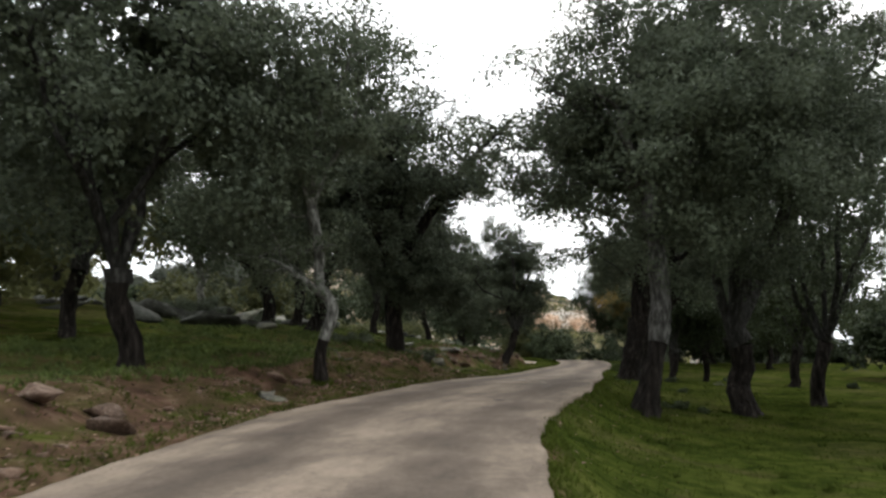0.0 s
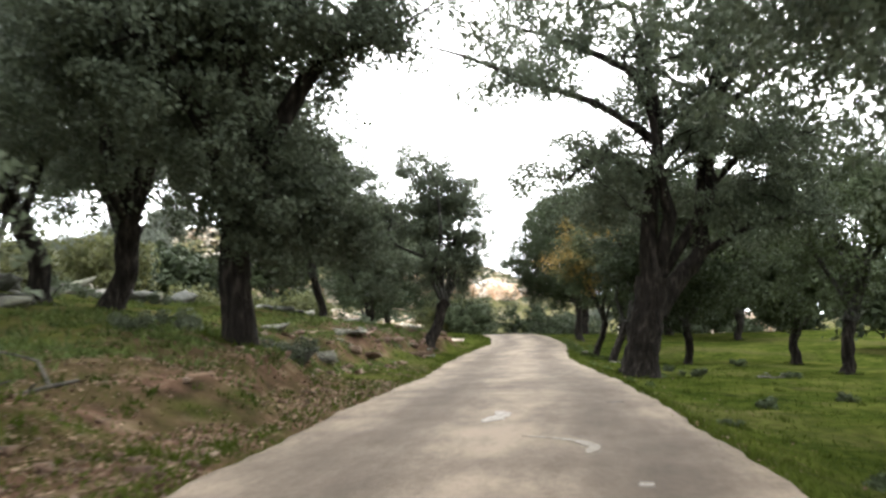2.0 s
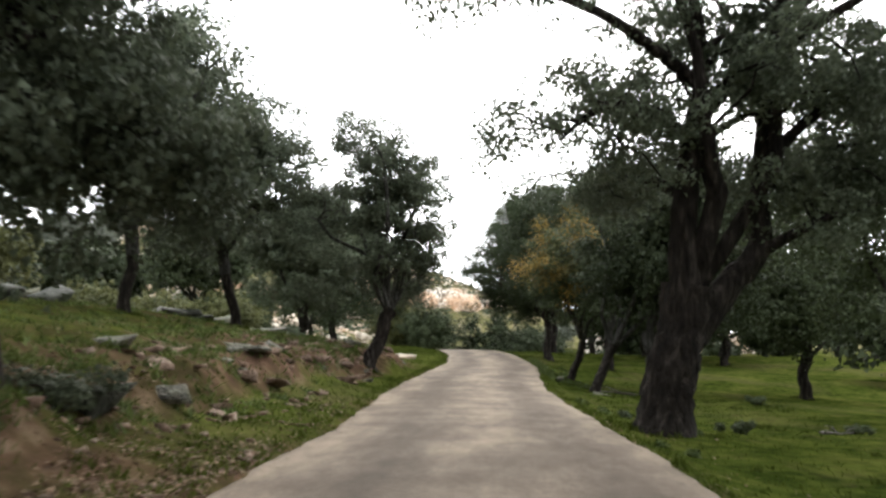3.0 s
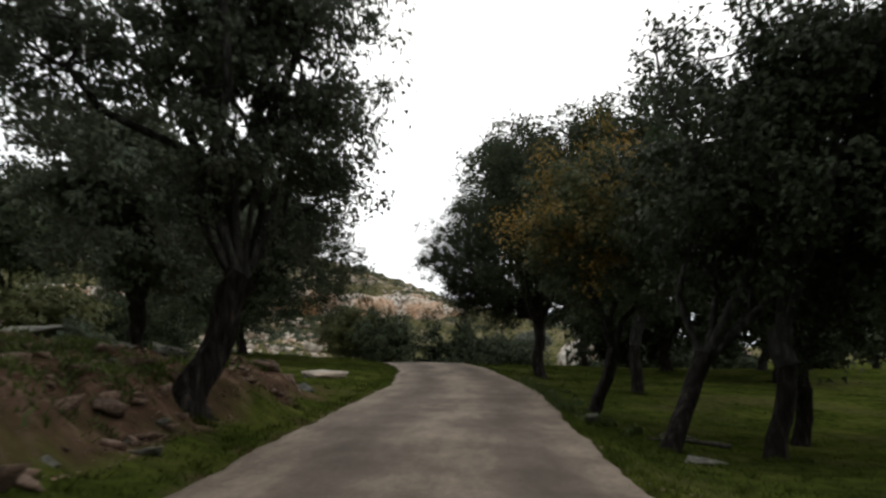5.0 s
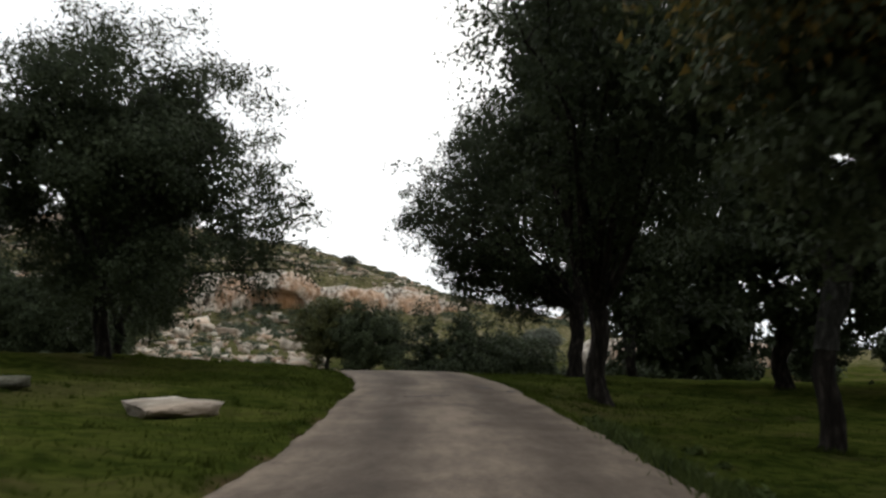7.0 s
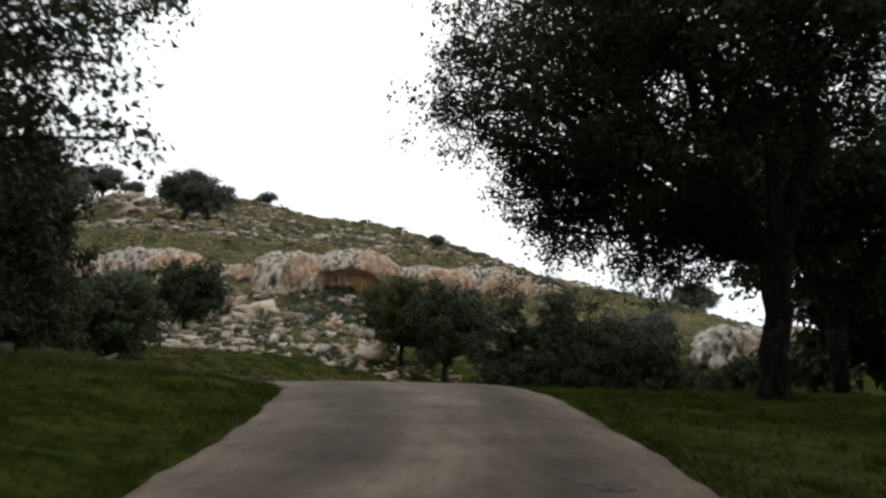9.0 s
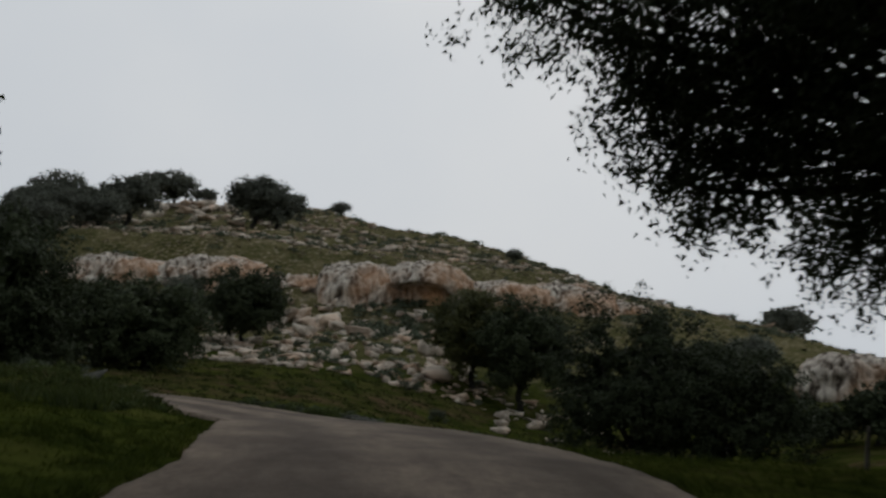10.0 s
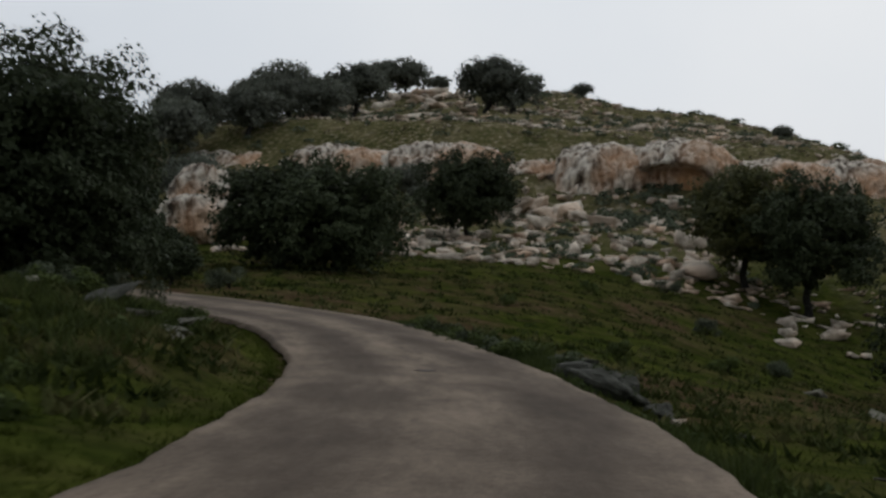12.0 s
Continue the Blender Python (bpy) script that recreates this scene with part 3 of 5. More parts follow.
def oak(x, y, tall, wide, trunk, lean=(0, 0), fork=2.2, low=None, crown_at=(0, 0), leaf=0.13, count=20000, seed=1, foliage=None, bark=None, stripped=1.7, limbs=5, clumps=130,
        open_=0.3, label="", sink=0.25, hang=0.35, group="oaks along the lane", name="oak_tree", extra=(), bole=None, twigs=5, droop=0.2, stems=(), loose=0.38, skirt=4, core=2.3, spray_size=(0.3, 0.6)):
    """An oak: tall (top over the ground), wide (crown's radius), trunk (diameter), lean (metres that the fork stands off the base), low (crown's underside over the ground)."""
    r = np.random.RandomState(seed)
    foliage, bark = foliage or GREEN, bark or CORK
    count = int(count * (0.9 if y < 66 else 0.7))
    if y < 66:
        leaf, core = leaf * 0.88, min(core, 1.7)
    ob = new(name)
    ob.location = (x, y, gz(x, y) - sink)
    FEET.append((x, y, trunk))
    low = fork * 0.9 if low is None else low
    top = np.array([lean[0], lean[1], fork])
    # trunk, its stripped foot apart from the cork above
    t = np.linspace(0, 1, 9)[:, None]
    path = np.array([0, 0, 0]) + top * t + np.c_[lean[0], lean[1], 0] * (t * (t - 1)) * 0.5
    path[:, :2] += np.sin(t * r.uniform(3, 6, 2) + r.uniform(0, 6, 2)) * np.sin(np.pi * t) * trunk * 0.3 + np.r_[np.zeros((1, 2)), r.normal(size=(7, 2)), np.zeros((1, 2))] * trunk * 0.05
    if bole is not None:
        pts = spline(np.array(bole, float), 6)
        top, path = pts[-1], pts
        t = np.linspace(0, 1, len(pts))[:, None]
        fork = top[2]
    rad = trunk / 2 * np.interp(t.ravel(), [0, 0.12, 0.26, 0.8, 1], [1.8, 1.22, 1.0, 0.93, 1.05])
    zcut = min(stripped + sink, fork)
    if stripped > 0.2 and zcut < fork - 0.3:
        k = max(2, int(np.searchsorted(path[:, 2], zcut)))
        child("stripped_trunk", fast_mesh("stripped_trunk", *tube(path[:k + 1], rad[:k + 1] * 0.93, 20, seed, 0.1), STRIPPED, True), ob, "dark stripped lower trunk")
        child("trunk", fast_mesh("trunk", *tube(path[k:], rad[k:] * 1.06, 20, seed, 0.1), bark, True), ob)
    else:
        child("trunk", fast_mesh("trunk", *tube(path, rad, 20, seed, 0.1), STRIPPED if stripped > 0.2 else bark, True), ob)
    # crown: clumps in a lumpy dome
    centre = np.array([lean[0] + crown_at[0], lean[1] + crown_at[1], (tall + low) / 2])
    hz = (tall - low) / 2
    tips = []
    a0 = r.uniform(0, 6.28)
    for i in range(limbs):
        a = a0 + i * 6.28 / limbs + r.uniform(-0.4, 0.4)
        k = r.uniform(0.5, 0.8)
        tips.append(centre + np.array([np.cos(a) * wide * k, np.sin(a) * wide * k, hz * r.uniform(-0.05, 0.6)]))
    tips += [np.array(e, float) for e in extra]
    ends, tight = [], []
    for i, tip in enumerate(tips):
        p = spline(bend(top - [0, 0, 0.12], tip, r, 6, 0.12 if i < limbs else 0.06, 0.05 if i < limbs else 0.03), 3)
        p = p[np.linspace(0, len(p) - 1, 10).astype(int)]
        th = trunk * (r.uniform(0.2, 0.3) if i < limbs else 0.14)
        limb = child("limb", fast_mesh("limb", *tube(p, np.linspace(th, th * 0.18, 10), 8, seed + i, 0.08), bark, True), ob)
        for q in range(twigs):
            s = p[r.randint(3, 9)]
            e = s + r.normal(size=3) * np.array([0.36, 0.36, 0.26]) * wide + [0, 0, 0.12 * hz]
            if i >= limbs:
                e = s + r.normal(size=3) * [0.6, 0.6, 0.35]
            else:
                e = centre + (e - centre) * min(1, 0.9 / (np.linalg.norm((e - centre) / [wide, wide, hz]) + 1e-6))
            child("branch", fast_mesh("branch", *tube(bend(s, e, r, 5), np.linspace(th * 0.3, th * 0.05, 5), 5, seed + q), bark, True), limb)
            (ends if i < limbs else tight).append(e)
        if i >= limbs:
            tight += [p[k] + r.normal(size=3) * [0.4, 0.4, 0.3] - [0, 0, r.uniform(0, droop)] for k in (5, 6, 7, 7, 8, 8, 8, 9, 9, 9, 9)]
    for i, stem in enumerate(stems):
        p = spline(np.array(stem, float), 5)
        th = trunk * (0.38 if i < 2 else 0.15)
        limb = child("limb", fast_mesh("limb", *tube(p, np.linspace(th, th * 0.2, len(p)), 9, seed + 40 + i, 0.07), bark, True), ob)
        for q in range(11):
            s = p[r.randint(int(len(p) * 0.4), len(p))]
            e = s + np.r_[np.clip(r.normal(size=2), -1.3, 1.3) * 1.0, r.normal() * 0.45 + 0.15]
            child("branch", fast_mesh("branch", *tube(bend(s, e, r, 5, 0.1), np.linspace(th * 0.22, 0.012, 5), 5, seed + q), bark, True), limb)
            ends += [e, (s + e) / 2 + r.normal(size=3) * 0.25]
    # clump centres: near the shell, and round the twig ends
    dirs = r.normal(size=(clumps, 3))
    dirs[:, 2] = dirs[:, 2] * 0.8 + (0.15 if skirt < 8 else -0.12)
    dirs /= np.linalg.norm(dirs, axis=1)[:, None]
    sh = (r.uniform(0.08, 1.0, clumps) ** 0.4)[:, None] * 0.92
    lump = 1 + 0.14 * smooth_noise(dirs * 2.0, 1.0, seed)[:, None]
    flat = np.maximum(np.hypot(dirs[:, 0], dirs[:, 1]), 1e-3)
    spread = np.where(dirs[:, 2] < 0, (1 - np.abs(dirs[:, 2]) ** skirt) / flat, 1.0)[:, None]
    cc = centre + dirs * np.minimum(spread, 2.2) ** [1, 1, 0] * sh * lump * [wide, wide, hz]
    cc = np.vstack([cc, tips[:limbs]] + [k for k in (ends, tight) if k])
    cr = np.minimum(wide, 4.5) * r.uniform(0.13, 0.26, len(cc))
    if tight:
        cr[-len(tight):] = r.uniform(*spray_size, len(tight))
    # each clump is a flattened pad of small sprays
    sub = 11
    g = r.normal(size=(len(cc), sub, 3))
    g /= np.linalg.norm(g, axis=2)[..., None]
    g *= r.uniform(0.35, 1.0, (len(cc), sub, 1))
    cc = (cc[:, None] + g * cr[:, None, None] * [1, 1, 0.6]).reshape(-1, 3)
    cr = np.repeat(cr, sub) * loose * r.uniform(0.7, 1.3, len(cc))
    m = len(cc)
    wgt = cr ** 2
    which = r.choice(m, count, p=wgt / wgt.sum())
    g = r.normal(size=(count, 3))
    g /= np.linalg.norm(g, axis=1)[:, None]
    g *= (r.uniform(0, 1, count) ** open_)[:, None]
    sc = np.array([1.0, 1.0, 0.75])
    pts = cc[which] + g * sc * cr[which][:, None]
    # hanging sprays under the clumps
    low_side = (r.uniform(size=count) < hang * 0.5) & (g[:, 2] < 0.1)
    pts[low_side, 2] -= r.uniform(0, 0.9, low_side.sum()) * cr[which][low_side] * 2.2
    # broader leaves inside the crown close it up
    depth = np.linalg.norm((pts - centre) / [wide, wide, hz], axis=1)
    ov, of = leaves(pts, g * 0.6 + (pts - centre) / wide * 0.5, leaf * np.interp(depth, [0.35, 0.85], [core, 1.0])[:, None], r)
    child("crown", fast_mesh("crown", ov, of, foliage), ob)
    tagged(ob, label, "tree", group)
    return ob


OAK = "evergreen cork oak with dark stripped trunk beside the lane"
# GREY_GREEN crowns on both sides: pale glare put into the leaf colour
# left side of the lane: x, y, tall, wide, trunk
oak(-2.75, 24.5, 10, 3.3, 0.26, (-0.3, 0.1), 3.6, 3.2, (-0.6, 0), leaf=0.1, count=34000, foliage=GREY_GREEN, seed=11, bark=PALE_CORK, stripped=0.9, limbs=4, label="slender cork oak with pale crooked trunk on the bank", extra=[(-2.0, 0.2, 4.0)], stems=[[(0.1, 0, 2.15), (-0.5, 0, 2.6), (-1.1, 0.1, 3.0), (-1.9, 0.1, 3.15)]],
    bole=[(0, 0, 0), (-0.06, 0, 0.9), (0.2, 0, 1.75), (0.14, 0, 2.1), (-0.1, 0, 2.5), (-0.12, 0, 3.2), (-0.3, 0, 4.2)])
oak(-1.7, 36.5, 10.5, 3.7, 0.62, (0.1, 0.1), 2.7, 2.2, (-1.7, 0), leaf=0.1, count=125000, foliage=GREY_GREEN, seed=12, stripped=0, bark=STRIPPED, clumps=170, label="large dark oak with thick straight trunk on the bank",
    stems=[[(0.05, 0, 2.6), (0.7, 0, 4.0), (1.7, 0, 5.6), (2.8, 0.1, 7.0), (3.8, 0.2, 8.0)], [(0, 0, 2.6), (-0.4, 0, 4.6), (0.3, 0, 6.6), (1.0, 0.2, 8.6)], [(1.6, 0, 5.4), (2.6, 0, 5.8), (3.6, 0.1, 6.4)]],
    extra=[(2.3, 0.4, 2.4), (2.0, 0, 2.6), (1.9, 1.0, 2.4), (1.4, 0.2, 2.9), (1.7, 0.4, 3.1), (1.2, 0.7, 3.5), (0.9, -0.4, 2.4), (0.8, 1.1, 2.4), (0.9, 0, 4.0), (0.4, -0.7, 2.5)])
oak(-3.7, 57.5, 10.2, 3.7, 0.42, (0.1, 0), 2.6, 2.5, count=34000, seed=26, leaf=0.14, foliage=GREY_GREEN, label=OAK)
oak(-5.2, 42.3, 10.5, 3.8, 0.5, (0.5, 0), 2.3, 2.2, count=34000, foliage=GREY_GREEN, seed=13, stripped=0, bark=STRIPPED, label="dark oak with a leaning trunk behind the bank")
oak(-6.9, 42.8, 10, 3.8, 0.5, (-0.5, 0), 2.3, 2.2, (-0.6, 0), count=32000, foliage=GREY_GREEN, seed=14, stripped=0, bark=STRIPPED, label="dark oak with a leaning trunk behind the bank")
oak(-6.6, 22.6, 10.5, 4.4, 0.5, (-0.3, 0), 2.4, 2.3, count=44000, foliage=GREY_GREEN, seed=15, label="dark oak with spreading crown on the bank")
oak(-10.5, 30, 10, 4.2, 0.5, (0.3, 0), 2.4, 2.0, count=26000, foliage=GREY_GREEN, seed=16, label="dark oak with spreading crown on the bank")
oak(-13.7, 60, 8, 3.8, 0.45, (0.2, 0), 2.3, 2.6, count=20000, seed=17, bark=PALE_CORK, stripped=0, leaf=0.17, label="oak with pale forked trunk on the stony rise")
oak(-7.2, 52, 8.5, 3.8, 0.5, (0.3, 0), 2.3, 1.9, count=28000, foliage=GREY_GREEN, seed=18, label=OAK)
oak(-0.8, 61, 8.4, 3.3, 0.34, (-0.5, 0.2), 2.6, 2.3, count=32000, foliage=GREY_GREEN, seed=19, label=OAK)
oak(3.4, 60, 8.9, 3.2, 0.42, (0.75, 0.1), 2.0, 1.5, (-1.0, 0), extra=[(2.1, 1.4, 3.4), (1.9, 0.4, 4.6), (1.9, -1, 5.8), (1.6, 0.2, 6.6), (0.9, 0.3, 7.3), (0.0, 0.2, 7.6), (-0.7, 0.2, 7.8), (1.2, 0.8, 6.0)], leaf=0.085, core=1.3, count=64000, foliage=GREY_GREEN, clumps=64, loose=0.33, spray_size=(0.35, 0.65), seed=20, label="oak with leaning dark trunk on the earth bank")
oak(1.2, 72, 7.8, 2.75, 0.42, (0, 0), 2.0, 1.6, (-0.1, 0), count=36000, foliage=GREY_GREEN, seed=21, label=OAK)
oak(3.1, 97.2, 11.0, 5.9, 0.5, (-0.1, 0), 2.4, 0.7, (-0.3, 0), extra=[(-0.4, -2.6, 6.8), (0.4, -2.8, 6.4), (-0.8, -2.6, 7.4), (5.4, 0.2, 4.6), (5.6, -1.2, 3.8), (5.4, 1.2, 5.4), (5.0, -2.4, 4.4), (5.6, -0.4, 3.0), (5.0, 0.6, 6.4)], leaf=0.095, count=150000, foliage=HOLM, seed=22, clumps=300, loose=0.42, core=2.0, skirt=7.5, label="round evergreen oak with wide full crown on the turf")
oak(1.4, 112.0, 8.3, 3.2, 0.4, (0, 0), 2.0, 0.3, skirt=7, leaf=0.14, count=30000, foliage=HOLM, seed=27, label="low full evergreen oak on the turf")
oak(-4.5, 84, 7.5, 3.8, 0.45, (0, 0), 2.6, 3.0, count=22000, seed=23, leaf=0.17, label=OAK)
oak(-7.2, 135, 8.55, 5.2, 0.55, (0.1, 0), 2.0, -0.3, skirt=8, core=2.2, count=84000, foliage=HOLM, seed=24, leaf=0.15, clumps=220, extra=[(3.4, 0, 5.0), (3.9, 0, 4.1), (4.3, 0.3, 2.9), (4.1, -0.6, 3.4), (4.4, 0.6, 2.2), (4.6, 0, 1.6)], spray_size=(0.4, 0.65), stripped=0, label="tall dense evergreen oak beyond the grassy mound")
oak(-16, 131, 8, 5, 0.5, count=26000, foliage=HOLM, seed=25, low=-0.3, skirt=8, core=2.4, leaf=0.2, stripped=0, label="dense low evergreen oak")
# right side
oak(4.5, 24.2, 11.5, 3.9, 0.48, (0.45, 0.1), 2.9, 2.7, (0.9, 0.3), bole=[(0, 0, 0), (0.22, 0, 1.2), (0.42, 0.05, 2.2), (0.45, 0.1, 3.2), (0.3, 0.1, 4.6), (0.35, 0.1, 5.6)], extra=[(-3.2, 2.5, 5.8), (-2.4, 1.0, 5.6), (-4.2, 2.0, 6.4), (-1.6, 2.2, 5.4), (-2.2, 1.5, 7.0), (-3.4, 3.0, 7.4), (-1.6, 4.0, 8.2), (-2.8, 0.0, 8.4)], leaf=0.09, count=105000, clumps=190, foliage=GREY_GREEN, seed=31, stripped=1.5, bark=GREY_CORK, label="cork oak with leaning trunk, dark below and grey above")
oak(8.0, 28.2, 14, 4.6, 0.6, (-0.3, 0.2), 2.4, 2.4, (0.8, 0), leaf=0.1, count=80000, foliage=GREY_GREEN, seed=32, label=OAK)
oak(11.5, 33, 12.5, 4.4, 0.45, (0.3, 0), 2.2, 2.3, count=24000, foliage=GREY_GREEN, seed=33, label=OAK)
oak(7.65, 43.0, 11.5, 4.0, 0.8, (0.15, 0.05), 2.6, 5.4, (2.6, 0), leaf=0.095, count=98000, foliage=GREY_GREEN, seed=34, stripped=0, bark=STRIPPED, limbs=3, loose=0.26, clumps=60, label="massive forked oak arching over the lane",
    bole=[(-0.2, 0, 0), (-0.1, 0, 0.7), (0.02, 0, 1.4), (0.16, 0.02, 2.0), (0.3, 0.05, 2.7)],
    stems=[[(0.22, 0, 2.4), (0.18, 0, 3.7), (0.32, 0, 5.2), (0.5, 0, 6.8), (-0.2, -0.5, 9.4)], [(0.3, 0, 1.9), (0.95, 0, 2.75), (1.5, 0, 3.4), (1.55, 0.1, 4.5), (1.9, 0.3, 7.0), (2.6, 0.5, 9.4)],
           [(0.4, 0, 6.2), (-1.2, -0.6, 7.0), (-2.8, -1.4, 7.3), (-4.4, -2.2, 7.7), (-5.4, -2.6, 7.9)], [(0.4, 0, 5.2), (-0.8, -0.3, 5.7), (-1.5, -0.5, 5.5), (-2.1, -0.7, 5.0)], [(0.2, 0, 7.8), (-1.4, 1.0, 8.9), (-3.2, 1.5, 9.6)],
           [(1.8, 0.2, 5.0), (3.0, 0.2, 6.0), (4.6, 0.2, 6.4)], [(1.5, 0, 4.3), (2.6, 0.7, 5.0), (3.8, 1.2, 5.2)], [(1.3, 0, 3.2), (2.6, -0.4, 3.9), (4.2, -0.8, 4.3)], [(0.3, 0, 4.2), (-0.3, 1.2, 4.7), (-1.0, 2.4, 4.6)]])
oak(16.8, 51.5, 9.6, 4.6, 0.5, (0.3, 0), 2.3, 2.3, count=34000, core=2.2, foliage=GREEN, seed=35, label=OAK)
oak(16.6, 67.8, 8.5, 4.0, 0.4, (0, 0), 2.4, 2.2, count=26000, seed=36, label=OAK)
oak(23.1, 70.7, 8.0, 4.2, 0.45, (0.2, 0), 2.1, 2.0, count=22000, seed=37, leaf=0.17, label=OAK)
oak(11.6, 63.2, 9.6, 3.5, 0.38, (0.85, 0.2), 2.0, 1.9, (2.0, 0), count=34000, foliage=HOLM, seed=38, label="small oak with strongly leaning forked trunk")
oak(13.4, 62.4, 10.2, 3.4, 0.42, (0.05, 0), 2.6, 2.0, (2.0, 0), count=34000, foliage=HOLM, seed=39, label=OAK)
rusty = oak(13.1, 72.6, 7.6, 2.6, 0.36, (0.6, 0), 2.0, 2.4, (-0.4, -0.8), count=46000, core=1.5, seed=40, leaf=0.085, loose=0.34, label="small oak with a crown half rusty brown, half olive")
rz = np.random.RandomState(41)
pads = np.array([-0.5, -1.5, 5.6]) + rz.normal(size=(110, 3)) * [0.9, 0.8, 0.7]
spray = rz.normal(size=(13000, 3)) * [0.3, 0.3, 0.18]
child("rusty_crown", fast_mesh("rusty_crown", *leaves(pads[rz.randint(110, size=13000)] + spray, spray, 0.085, rz), RUST), rusty, "rusty brown foliage")
oak(16.05, 90, 13.0, 4.5, 0.5, (-0.1, 0), 2.6, 2.8, (0.5, 0), skirt=2.5, leaf=0.105, count=78000, foliage=HOLM, stripped=0, bark=STRIPPED, seed=41, label=OAK,
    extra=[(-3.9, -7.5, 8.8), (-3.4, -6.4, 9.6), (-2.8, -5.0, 8.8), (-2.2, -4.2, 9.6), (-4.2, -8.6, 8.6), (-1.6, -6.0, 10.0), (-0.8, -7.0, 9.6), (-3.0, -8.0, 9.8), (0.6, -6.0, 10.2), (1.8, -5.0, 10.4)], spray_size=(0.4, 0.75))
oak(19.6, 104.5, 12.0, 5.4, 0.6, (0, 0), 3.0, 4.7, (-0.3, 1.6), leaf=0.085, count=235000, foliage=HOLM, stripped=0, bark=STRIPPED, seed=42, clumps=230, loose=0.38, core=1.7, spray_size=(0.32, 0.58), hang=0.7, droop=0.35, label="big oak with wide drooping crown over the turf",
    extra=[(-2.0, 3.6, 3.4), (-1.6, 4.0, 3.0), (-1.2, 3.6, 3.6), (-6.0, 3.9, 7.4), (-6.2, 3.6, 6.6), (-6.4, 3.6, 6.2), (-5.8, 3.8, 6.4), (-6.5, 3.9, 6.8), (-5.2, 3.6, 8.6), (-4.6, 3.4, 9.3), (-5.4, 3.5, 7.9), (-4.2, 3.3, 10.0), (-5.5, 3.6, 6.9), (-5.0, 3.0, 7.6), (-6.0, 3.0, 7.8), (-4.1, 3.3, 5.0), (-4.2, 3.3, 4.2), (-4.1, 3.4, 3.8), (-3.8, 3.2, 4.1), (-4.0, 3.3, 4.6), (-3.6, 3.3, 4.7), (-4.6, 3.5, 5.4), (-3.3, 3.4, 5.5), (-3.0, 3.6, 5.4), (-3.2, 4.6, 5.3), (-3.6, -1.5, 5.2), (-1.5, 5.5, 4.2), (-3.5, 0.5, 9.5), (-4.9, 2.6, 5.6), (-4.8, 3.2, 6.6), (-3.6, -1.0, 6.4), (-4.0, 1.4, 5.6),
           (-6.5, -1.5, 6.1), (-6.6, -1.2, 6.6), (-6.3, -1.4, 7.2), (-5.9, -1.0, 7.8), (-4.5, 3.5, 4.9), (-4.3, 3.5, 4.5)])
oak(25, 114, 9.5, 4.5, 0.5, (0, 0), 2.6, 3.3, count=28000, foliage=HOLM, seed=43, leaf=0.17, label=OAK)
oak(24.4, 97, 9.5, 5.0, 0.5, (0, 0), 2.2, 0.4, skirt=7, core=2.4, count=24000, foliage=HOLM, seed=45, leaf=0.18, label="dark full evergreen oak at the edge of the turf")
oak(17.4, 81.5, 11.8, 4.4, 0.4, (0.2, 0), 3.2, 3.4, core=2.2, count=36000, foliage=HOLM, seed=46, leaf=0.16, label=OAK)
oak(28, 92, 8.5, 4.5, 0.5, (0, 0), 2.4, 2.0, count=22000, seed=44, leaf=0.17, label=OAK)
# valley oaks in front of the rocks
VALLEY = "oaks in the valley"
oak(14.9, 198, 10.6, 5.2, 0.5, (0, 0), 2.6, 0.9, core=2.6, clumps=180, count=25000, seed=51, leaf=0.24, foliage=YELLOW_GREEN, stripped=0, group=VALLEY, label="round oak with yellowish top below the cliff")
oak(19.3, 194, 11.4, 5.6, 0.5, (0, 0), 2.6, 0.9, core=2.6, clumps=180, count=26000, seed=52, leaf=0.24, stripped=0, group=VALLEY, label="round dark oak below the cliff")
oak(24, 159, 12.2, 6.0, 0.5, (0, 0), 2.2, -0.5, core=2.6, clumps=200, skirt=8, count=38000, foliage=HOLM, seed=53, leaf=0.18, stripped=0, group=VALLEY, label="broad dark oak with crown down to the ground")
oak(30.5, 162, 9.6, 6.6, 0.5, (0, 0), 2.2, -0.5, core=2.6, clumps=200, skirt=8, count=34000, foliage=HOLM, seed=54, leaf=0.18, stripped=0, group=VALLEY, label="broad dark oak with crown down to the ground")
oak(-8.3, 168, 7.2, 4.4, 0.45, (0, 0), 2.0, -0.2, core=2.6, skirt=8, count=26000, seed=55, leaf=0.22, stripped=0, group=VALLEY, label="broad dark oak on the stony slope")
oak(-12.2, 169, 7.8, 4.4, 0.45, (0, 0), 2.0, -0.2, core=2.6, skirt=8, count=26000, seed=58, leaf=0.22, stripped=0, group=VALLEY, label="broad dark oak on the stony slope")
oak(-27.5, 172, 8.0, 5.0, 0.45, (0, 0), 2.0, -0.2, core=2.6, skirt=8, count=22000, foliage=HOLM, seed=56, leaf=0.24, stripped=0, group=VALLEY, label="broad dark oak on the stony slope")
oak(-9.3, 206, 9.2, 5.6, 0.45, (0, 0), 2.4, 0.4, core=2.6, clumps=170, count=22000, seed=57, leaf=0.24, stripped=0, group=VALLEY, label="round dark oak among the boulders")


